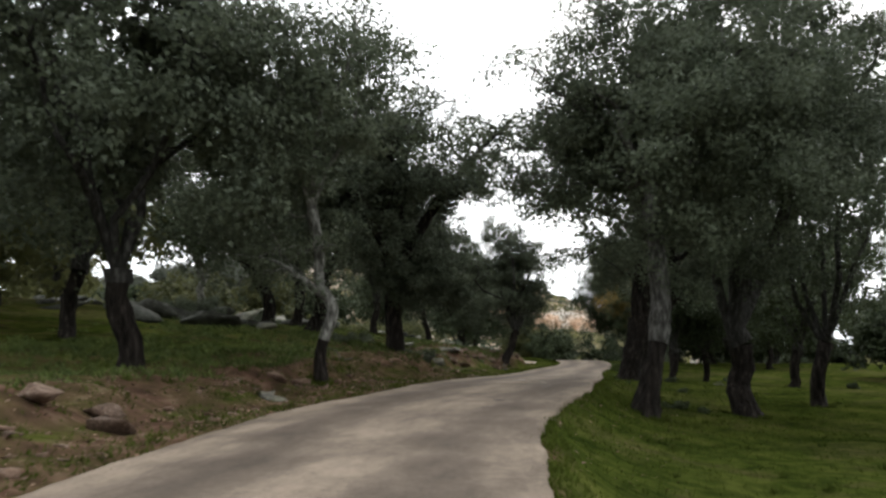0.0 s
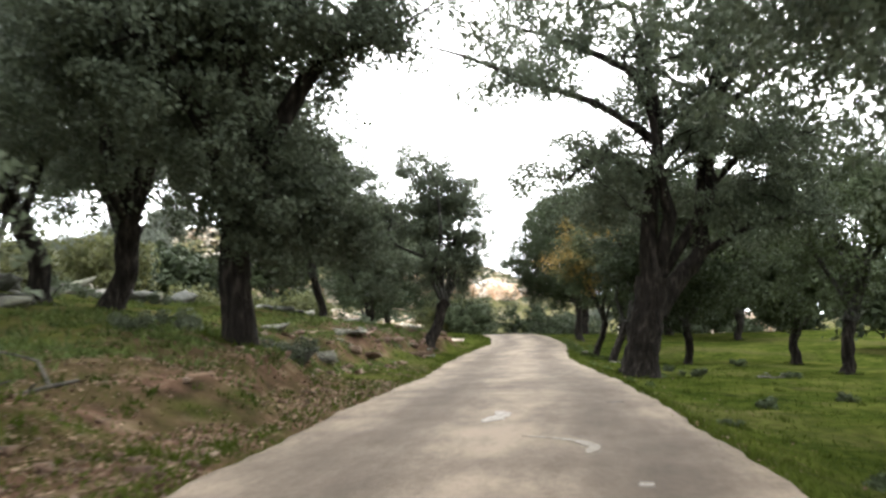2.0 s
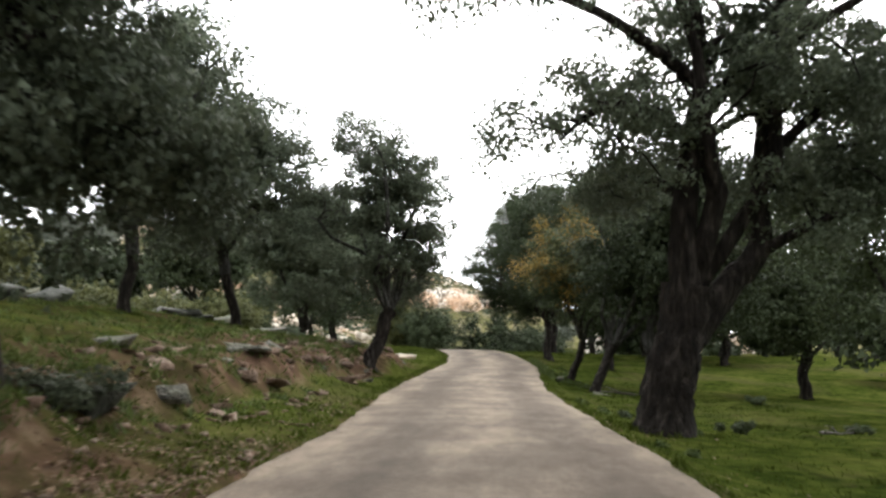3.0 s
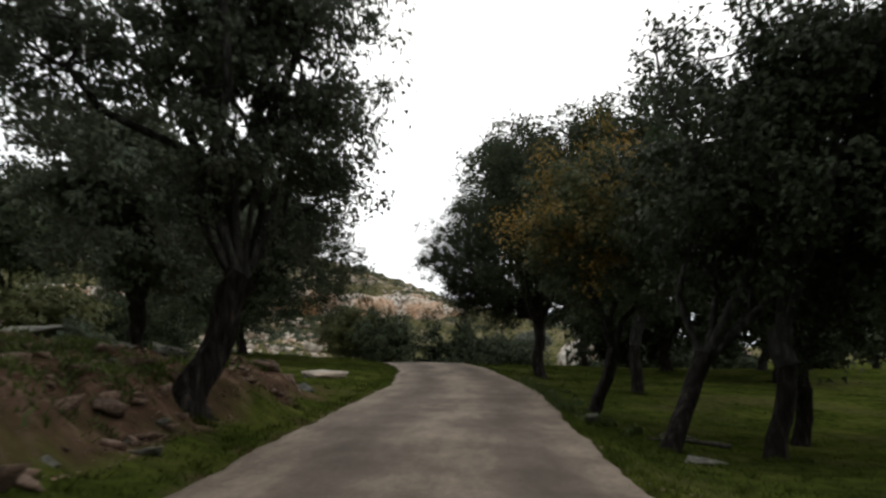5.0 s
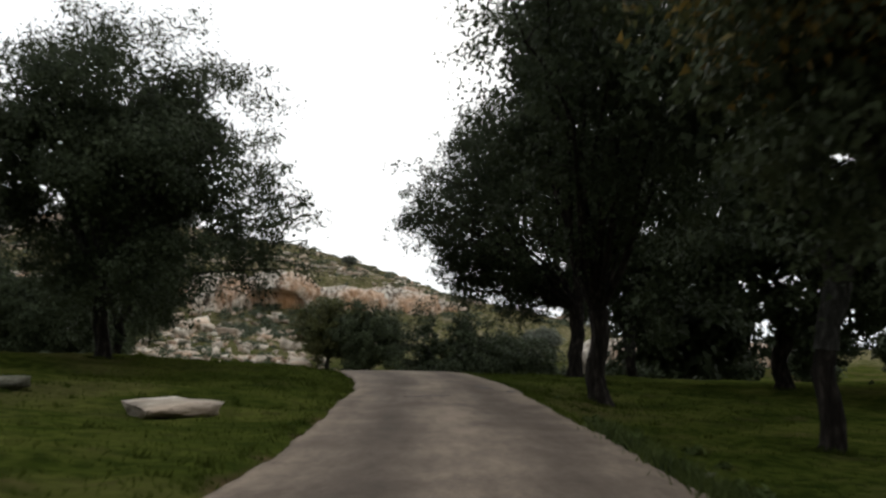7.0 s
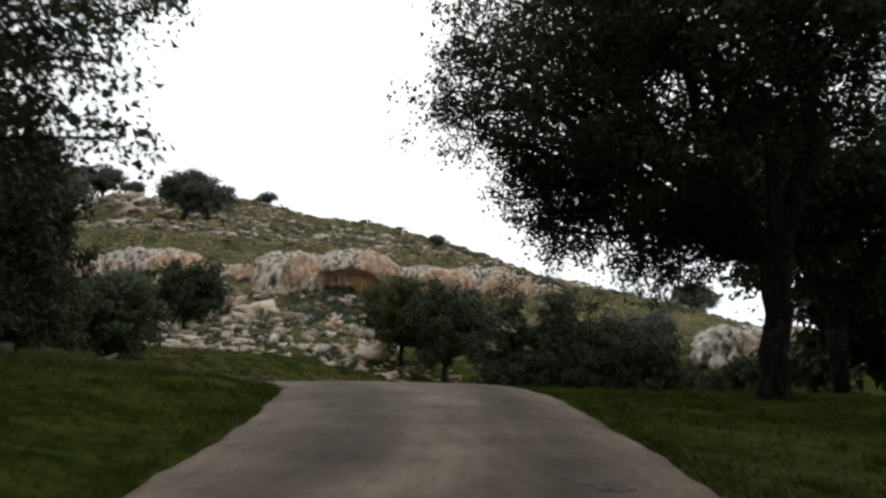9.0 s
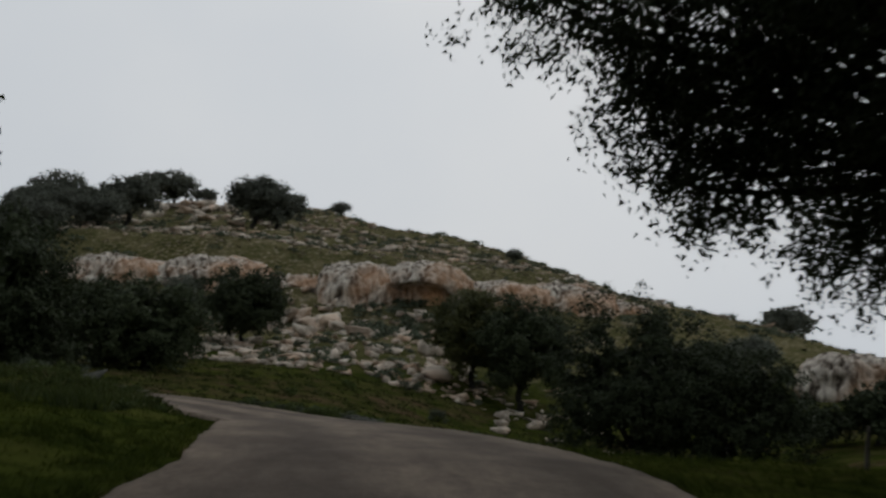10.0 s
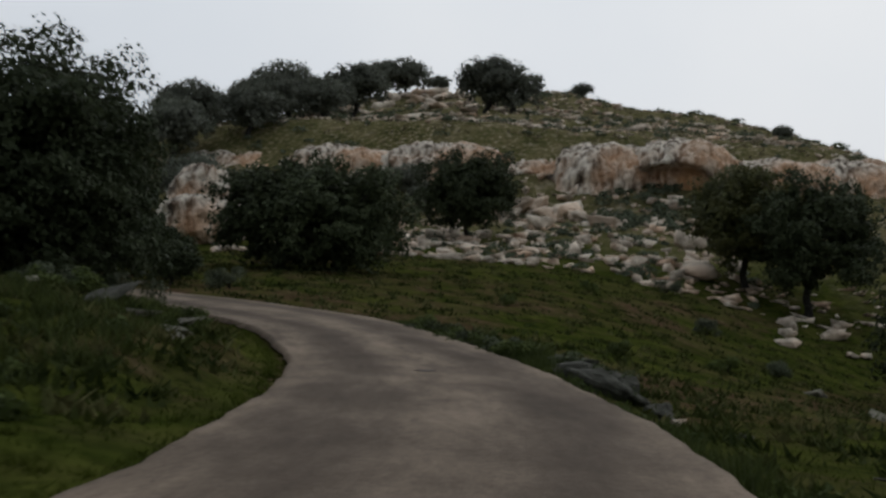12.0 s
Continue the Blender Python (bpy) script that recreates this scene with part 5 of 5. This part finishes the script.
cliff(-31.2, 196.8, 1.5, 4.0, 1.8, 2.3, 16, "pale jagged limestone crag among dark trees", nu=72, nv=48)
cliff(52, 192, -0.6, 8, 3.2, 3.0, 10, "low limestone outcrop above the valley", nu=76, nv=46)
cliff(66, 196, -0.6, 9, 3.0, 2.9, 11, "low limestone outcrop above the valley", nu=76, nv=46)
cliff(36, 247, 3.2, 6, 6, 5.6, 9, "steep end of the limestone wall", nu=76, nv=46)


# ---- small growth ----
def along(n, y0, y1, side, near, far, r):
    """n places beside the lane between y0 and y1: side -1 left, 1 right; near to far metres from its edge."""
    j = r.uniform(np.searchsorted(LINE[:, 1], y0), np.searchsorted(LINE[:, 1], y1), n)
    i = np.clip(j.astype(int), 0, len(LINE) - 2)
    f = (j - i)[:, None]
    p = LINE[i, :2] * (1 - f) + LINE[i + 1, :2] * f
    d = HALF + near + (far - near) * r.uniform(0, 1, n) ** 1.5
    return p + side * d[:, None] * np.c_[TAN[i, 1], -TAN[i, 0]]


def blades(name, pts, tall, mat, r, label, lean=0.5, wide=0.012):
    z = height(pts[:, 0], pts[:, 1])
    n = len(pts)
    base = np.c_[pts, z - 0.01]
    h = tall * r.uniform(0.4, 1.2, n)
    a = r.uniform(0, 6.28, n)
    side = np.c_[np.cos(a), np.sin(a), np.zeros(n)] * (wide * r.uniform(0.7, 1.6, n))[:, None]
    tip = base + np.c_[r.normal(size=(n, 2)) * lean * h[:, None], h]
    v = np.stack([base - side, base + side, tip], 1).reshape(-1, 3)
    return tagged(new(name, fast_mesh(name, v, np.arange(3 * n).reshape(n, 3), mat)), label, "grass", kind="stuff")


rg = np.random.RandomState(5)
tufts = np.vstack([along(420, 6, 140, 1, 0.05, 8, rg), along(260, 66, 140, -1, 0.05, 7, rg), along(120, 6, 66, -1, 0.1, 4, rg)])
for fx, fy, ft in FEET:
    if fy < 115:
        fa = rg.uniform(0, 6.28, 16)
        tufts = np.vstack([tufts, np.c_[fx + np.cos(fa) * ft * 0.95, fy + np.sin(fa) * ft * 0.95]])
lawn = np.vstack([along(70000, 8, 135, 1, -0.05, 8, rg), along(34000, 68, 138, -1, -0.05, 7, rg), along(11000, 6, 54, -1, -0.05, 2.6, rg), along(1600, 54, 67, -1, -0.05, 1.0, rg)])
blades("grass", lawn, 0.075, GRASS_BLADE, rg, "short green turf blades beside the lane")
blades("grass_tufts", np.repeat(tufts, 22, 0) + rg.normal(size=(len(tufts) * 22, 2)) * 0.06, 0.12, GRASS_BLADE, rg, "taller tufts of green grass", 0.45, 0.014)
meadow = np.c_[rg.uniform(-26, 30, 2600), rg.uniform(126, 190, 2600)]
meadow = np.vstack([meadow, along(420, 119, 138, -1, 1.2, 9, rg), along(260, 112, 140, 1, 1.0, 8, rg)])
meadow = meadow[np.abs(lane_near(meadow[:, 0], meadow[:, 1])[0]) > HALF + 0.8]
blades("meadow_tufts", np.repeat(meadow, 11, 0) + rg.normal(size=(len(meadow) * 11, 2)) * 0.2, 0.2, MEADOW_TUFT, rg, "rough tufts of grass and weeds on the meadow", 0.8, 0.05)
slope = np.c_[rg.uniform(-62, 70, 2600), rg.uniform(244, 322, 2600)]
blades("hill_grass", np.repeat(slope, 5, 0) + rg.normal(size=(2600 * 5, 2)) * 0.3, 0.4, DRY, rg, "dry tussocks of grass over the hill", 0.7, 0.12)
rank = np.vstack([along(520, 128, 139, 1, 0.1, 1.3, rg), along(90, 118, 128, 1, 0.1, 0.6, rg), along(260, 112, 134, -1, 2.0, 7, rg), along(60, 66, 80, 1, 0.1, 0.8, rg)])
blades("rank_grass", np.repeat(rank, 34, 0) + rg.normal(size=(len(rank) * 34, 2)) * 0.12, 0.3, HERB, rg, "long rank grass and weeds on the verge", 0.35, 0.014)
edge = np.vstack([along(13000, 6, 138, s, -0.22, 0.4, rg) for s in (-1, 1)])
blades("verge_grass", edge, 0.09, GRASS_BLADE, rg, "grass creeping over the ragged asphalt edge", 0.6, 0.012)
brush = np.vstack([along(900, 8, 40, -1, 3.0, 10, rg), along(700, 22, 66, -1, 3.0, 12, rg), along(420, 30, 67, -1, 1.6, 4.5, rg)])
blades("bank_herbs", np.repeat(brush, 16, 0) + rg.normal(size=(len(brush) * 16, 2)) * 0.12, 0.14, HERB, rg, "low green herbs on the bank", 0.8, 0.02)


def litter():
    r = np.random.RandomState(8)
    bank_pts = along(9000, 28, 66, -1, 0, 1, r)
    bank_pts = bank_pts + np.c_[-1.6 - 2.6 * r.uniform(0, 1, 9000) ** 1.3, 0 * bank_pts[:, 0]]
    pts = np.vstack([bank_pts, along(14000, 6, 48, -1, 0.0, 5.0, r), along(9000, 14, 36, -1, 0.1, 3.5, r), along(6000, 29, 38, -1, 0.0, 2.6, r), along(7000, 53, 67, -1, 0.9, 4.5, r), along(1200, 10, 60, 1, 0, 2, r)])
    n = len(pts)
    p = np.c_[pts, height(pts[:, 0], pts[:, 1]) + r.uniform(0.0, 0.03, n)]
    a = r.normal(size=(n, 3)) * [1, 1, 0.35]
    a *= ((0.012 + 0.026 * r.uniform(0, 1, n) ** 2) / np.linalg.norm(a, axis=1))[:, None]
    c = np.cross(a, r.normal(size=(n, 3)) * 0.4 + [0, 0, 1]) * 0.6
    v = np.stack([p - a, p + c, p + a, p - c], 1).reshape(-1, 3)
    tagged(new("leaf_litter", fast_mesh("leaf_litter", v, np.arange(4 * n).reshape(n, 4), LITTER)), "brown fallen oak leaves on the bank", "leaf litter", kind="stuff")


litter()


def hill_scrub():
    """Low bushes over the hill, past counting."""
    r = np.random.RandomState(12)
    vs, fs, k = [], [], 0
    for i in range(940):
        x, y = (r.uniform(-60, 90), r.uniform(235, 330)) if i % 3 else (r.uniform(-22, 16), r.uniform(190, 240)) if i % 2 else (r.uniform(0, 16), r.uniform(222, 238))
        s = 0.3 + 0.9 * r.uniform() ** 1.6
        c = np.array([x, y, gz(x, y) + s * 0.3])
        n = int(24 + 34 * s)
        g = r.normal(size=(n, 3))
        g /= np.linalg.norm(g, axis=1)[:, None]
        g[:, 2] = np.abs(g[:, 2]) * 0.8 - 0.15
        v, f = leaves(c + g * s * r.uniform(0.5, 1, n)[:, None] * [1.3, 1.3, 0.8], g, 0.35, r)
        vs.append(v)
        fs.append(f + k)
        k += len(v)
    tagged(new("hill_scrub", fast_mesh("hill_scrub", np.vstack(vs), np.vstack(fs), GREY_GREEN)), "low dark scrub between the hill rocks", "scrub", kind="stuff")


hill_scrub()


def herb(seed, size=0.19):
    r = np.random.RandomState(seed)
    ob = new("herb_plant")
    n = 130
    g = r.normal(size=(n, 3))
    g[:, 2] = np.abs(g[:, 2]) + 0.3
    g /= np.linalg.norm(g, axis=1)[:, None]
    v, f = leaves(g * size * r.uniform(0.1, 0.9, n)[:, None] * [1, 1, 0.8], g, size * 0.42, r, 0.1, 0.7)
    child("leaves", fast_mesh("leaves", v, f, HERB), ob)
    v, f = join([tube(bend((0, 0, -0.05), d * size * 0.7, r, 4), [0.008, 0.007, 0.005, 0.003], 4, q) for q, d in enumerate(g[:1])])
    child("stem", fast_mesh("stem", v, f, HERB), ob)
    return tagged(ob, "leafy green weed on the grass verge", "weed", "weeds on the verge")


HERBS = [herb(s) for s in range(3)]
spots = np.vstack([along(70, 66, 81, 1, 0.25, 2.0, rg), along(4, 82, 90, 1, 0.6, 1.6, rg), along(10, 40, 52, 1, 0.5, 2, rg), along(34, 112, 132, 1, 0.2, 1.6, rg), along(110, 127, 139, 1, 0.1, 1.4, rg), along(26, 112, 132, -1, 1.5, 6, rg)])
for i, (x, y) in enumerate(spots):
    k = rg.uniform(0.5, 1.5)
    copy_thing(HERBS[i % 3], pose(x, y, gz(x, y), 0, 0, rg.uniform(0, 360)) @ Matrix.Diagonal((k, k, k, 1))).scale = (k, k, k)
for s in HERBS:
    for o in (*s.children_recursive, s):
        bpy.data.objects.remove(o)


def fallen_branch(x, y, length, thick, turn, seed, label="dry fallen branch lying on the turf"):
    r = np.random.RandomState(seed)
    ob = new("fallen_branch")
    a = radians(turn)
    d = np.array([np.cos(a), np.sin(a), 0]) * length
    p = bend((0, 0, 0.0), d, r, 7, 0.04, 0.05)
    p[:, 2] = [gz(x + q[0], y + q[1]) + thick * 0.5 for q in p]
    stem = child("stem", fast_mesh("stem", *tube(p, np.linspace(thick / 2, thick / 5, 7), 7, seed), DEADWOOD, True), ob)
    for j in (2, 4, 5):
        e = p[j] + np.r_[r.normal(size=2) * length * 0.22, abs(r.normal()) * 0.12 + 0.05]
        child("twig", fast_mesh("twig", *tube(bend(p[j], e, r, 4), np.linspace(thick / 5, thick / 12, 4), 5, seed + j), DEADWOOD, True), stem)
    ob.location = (x, y, 0)
    return tagged(ob, label, "branch", "fallen branches")


DEADWOOD = material("dead_wood", [(0.3, (0.03, 0.026, 0.022)), (0.7, (0.13, 0.115, 0.095))], 9.0, bump=0.6, stretch=(1, 1, 1))
for i, (x, y, ln, th, tu) in enumerate(((15.5, 121.5, 2.0, 0.09, 60), (14.6, 123.5, 1.2, 0.06, 150), (11.5, 45.5, 1.4, 0.07, 40), (14.3, 66.5, 1.8, 0.12, 170), (-3.6, 27.5, 1.4, 0.1, 30), (1.4, 66.8, 1.6, 0.14, 10))):
    fallen_branch(x, y, ln, th, tu, 90 + i)


rb = np.random.RandomState(31)
clods = [(x, y, s, q, sx) for (x, y), s, q, sx in zip(along(170, 7, 46, -1, 0.25, 2.4, rb), rb.uniform(0.03, 0.1, 170), rb.uniform(0.6, 1.0, 170), rb.uniform(1, 1.5, 170))]
clods += [(x, y, s, 0.8, 1.3) for (x, y), s in zip(along(150, 34, 67, -1, 1.2, 4.4, rb), rb.uniform(0.04, 0.15, 150))]
scree("bank_rubble", clods, RED_STONE, rb, "small reddish stones and clods on the earth bank")
for x, y, k in ((-4.5, 14.4, 0.34), (-4.1, 13.5, 0.26), (-5.0, 13.2, 0.3), (-3.5, 22.9, 0.2), (-3.2, 23.6, 0.24)):
    rock(x, y, k, RED, rb, "reddish sandstone lump on the earth bank", "stones on the earth bank", 0.8, 0.12, sx=1.3)


for (x, y), k in zip(np.vstack([along(44, 52, 67, -1, 0.9, 3.6, rb), along(30, 38, 52, -1, 1.8, 4.0, rb)]), rb.uniform(0.07, 0.3, 74)):
    rock(x, y, k, RED if rb.uniform() < 0.75 else ROCKS, rb, "reddish stone in the eroded bank", "stones on the earth bank", 0.8, 0.25, sx=rb.uniform(1, 1.4))


# ---- shrubs ----
def shrub(x, y, size, seed, foliage, label, group="shrubs"):
    """A low evergreen shrub: several stems from the ground and a lumpy mass of small leaves."""
    r = np.random.RandomState(seed)
    ob = new("shrub")
    ob.location = (x, y, gz(x, y) - 0.05)
    cs = np.c_[r.normal(size=(9, 2)) * 0.48, r.uniform(0.25, 0.95, 9)] * size
    for c in cs[:5]:
        child("stem", fast_mesh("stem", *tube(bend((0, 0, 0), c, r, 5), np.linspace(0.022, 0.006, 5) * (0.6 + size), 5, seed), STRIPPED, True), ob)
    n = int(1500 * min(1.5, 0.25 + 1.3 * size))
    g = r.normal(size=(n, 3))
    g /= np.linalg.norm(g, axis=1)[:, None]
    p = cs[r.randint(9, size=n)] + g * (r.uniform(0, 1, n) ** 0.4 * size * 0.42)[:, None] * [1, 1, 0.75]
    p[:, 2] = np.abs(p[:, 2])
    child("leaves", fast_mesh("leaves", *leaves(p, g, 0.045 + 0.035 * size, r), foliage), ob)
    return tagged(ob, label, "shrub", group)


for i, (x, y, k) in enumerate(((-0.9, 37.2, 0.6), (-2.9, 37.4, 0.5), (-3.4, 35.4, 0.35), (-8, 47.5, 0.6), (-10.2, 45.5, 0.8), (-6.4, 54.5, 0.4), (-9.0, 55, 0.5), (-12.4, 50, 0.8), (1.0, 66, 0.5))):
    shrub(x, y, k, 300 + i, GREY_GREEN, "low grey-green evergreen shrub under the oaks", "shrubs under the oaks")
for i, (x, y, k) in enumerate(((-0.9, 129.6, 0.5), (0.2, 129.0, 0.4), (-3.0, 128.2, 0.7), (-2.2, 131, 0.8), (2.2, 129.4, 0.35), (-4.5, 127, 0.7), (-4.6, 138, 1.1), (15, 160, 0.7), (5, 175, 0.6), (12, 171, 0.8), (9.2, 186, 0.9), (20.5, 150, 0.7), (22.5, 146, 0.8), (9.0, 148, 0.5), (12.6, 153, 0.6), (3.2, 158, 0.5), (-7.5, 152, 0.8))):
    shrub(x, y, k, 340 + i, HERB if k < 0.65 else GREY_GREEN, "dark scrubby bush on the rough meadow", "bushes on the meadow")


rw = np.random.RandomState(44)
for i, (x, y) in enumerate(np.vstack([along(36, 129.8, 137.5, 1, 0.1, 0.8, rw), along(5, 127.5, 129.5, 1, 1.0, 1.8, rw)])):
    shrub(x, y, rw.uniform(0.34, 0.52), 400 + i, HERB if i % 2 else GREEN, "rank leafy weed clump on the lane's edge", "weed clumps beside the lane")
for i, (x, y, k) in enumerate(((5.6, 27.0, 0.2), (6.1, 27.6, 0.24), (6.6, 27.3, 0.18), (8.2, 36.5, 0.24), (9.4, 44.5, 0.26), (8.6, 49, 0.2), (11.8, 55, 0.26), (13, 47, 0.22), (5.9, 32.3, 0.16), (10.4, 38.0, 0.2), (15.5, 58, 0.3), (18, 47, 0.3))):
    shrub(x, y, k, 440 + i, GREEN, "low dark weed clump in the turf", "weed clumps on the turf")


# ---- two old fence posts by the valley edge ----
def fence_post(x, y, tall, seed):
    r = np.random.RandomState(seed)
    ob = new("fence_post")
    p = np.array([(0, 0, -0.2), (0.01, 0, tall * 0.4), (0.03, 0.01, tall * 0.8), (0.04, 0.01, tall)])
    child("post", fast_mesh("post", *tube(p, [0.07, 0.065, 0.06, 0.045], 8, seed), DEADWOOD, True), ob)
    child("cap", fast_mesh("cap", *tube(np.array([(0.04, 0.01, tall - 0.01), (0.04, 0.01, tall + 0.02), (0.04, 0.01, tall + 0.03)]), [0.046, 0.03, 0.004], 8, seed), DEADWOOD, True), ob)
    ob.location = (x, y, gz(x, y))
    return tagged(ob, "weathered wooden fence post in rough grass", "fence post", "fence posts")


fence_post(23.2, 121, 1.4, 3)
fence_post(26.8, 126.5, 1.4, 4)


# ---- marks on the asphalt: worn paint, tar and hollows ----
def road_mark(x, y, length, width, turn, mat, label, bow=0.0):
    """A thin ragged blotch, length along its own y, bowed sideways by bow metres."""
    r = np.random.RandomState(int(x * 10 + y))
    n = 12
    t = np.linspace(-1, 1, n)
    half = width / 2 * np.sqrt(np.maximum(1 - t ** 4, 0.02)) * r.uniform(0.65, 1.15, n)
    mid = bow * (1 - t * t) + r.normal(size=n) * width * 0.08
    lx = np.r_[mid - half, (mid + half)[::-1]]
    ly = np.r_[t, t[::-1]] * length / 2
    a = radians(turn)
    wx, wy = x + lx * np.cos(a) - ly * np.sin(a), y + lx * np.sin(a) + ly * np.cos(a)
    s, z, _ = lane_near(wx, wy)
    wz = z + 0.041 + 0.03 * (1 - (s / HALF) ** 2)
    me = bpy.data.meshes.new("road_mark")
    top = np.c_[wx, wy, wz]
    quads = [(i, 2 * n - 1 - i, 2 * n - 2 - i, i + 1) for i in range(n - 1)]
    rim = [(i, (i + 1) % (2 * n), (i + 1) % (2 * n) + 2 * n, i + 2 * n) for i in range(2 * n)]
    me.from_pydata(np.vstack([top, top - [0, 0, 0.02]]).tolist(), [], quads + rim)
    me.materials.append(mat)
    tagged(new("road_mark", me), label, "road mark", kind="structure")


PAINT = material("worn_white_paint", [(0.35, (0.16, 0.135, 0.11)), (0.6, (0.31, 0.28, 0.25))], 14.0, bump=0.2)
TAR = material("old_tar", [(0.35, (0.035, 0.029, 0.024)), (0.65, (0.085, 0.068, 0.053))], 9.0, bump=0.4, rough=0.8)
FADED = material("faded_paint", [(0.35, (0.13, 0.105, 0.083)), (0.6, (0.22, 0.19, 0.16))], 14.0, bump=0.2)
for x, y, ln, w, tu, bow in ((2.0, 29.2, 1.5, 0.2, -16, 0.1), (2.15, 26.2, 1.5, 0.14, 12, 0.3), (2.35, 23.9, 0.16, 0.1, -10, 0)):
    road_mark(x, y, ln, w, tu, FADED if bow > 0.2 else PAINT, "worn white paint blotch on the asphalt", bow)
for x, y, ln, w, tu, bow in ((11.5, 88.65, 1.25, 0.16, -65, 0.06), (13.5, 92.3, 0.8, 0.3, 20, 0), (14.0, 91.1, 0.6, 0.22, -10, 0), (1.0, 19.3, 0.3, 0.16, 10, 0), (3.95, 31.2, 0.3, 0.14, -60, 0), (7.35, 127.2, 0.3, 0.3, 40, 0)):
    road_mark(x, y, ln, w, tu, TAR, "dark tar patch on the worn asphalt", bow)
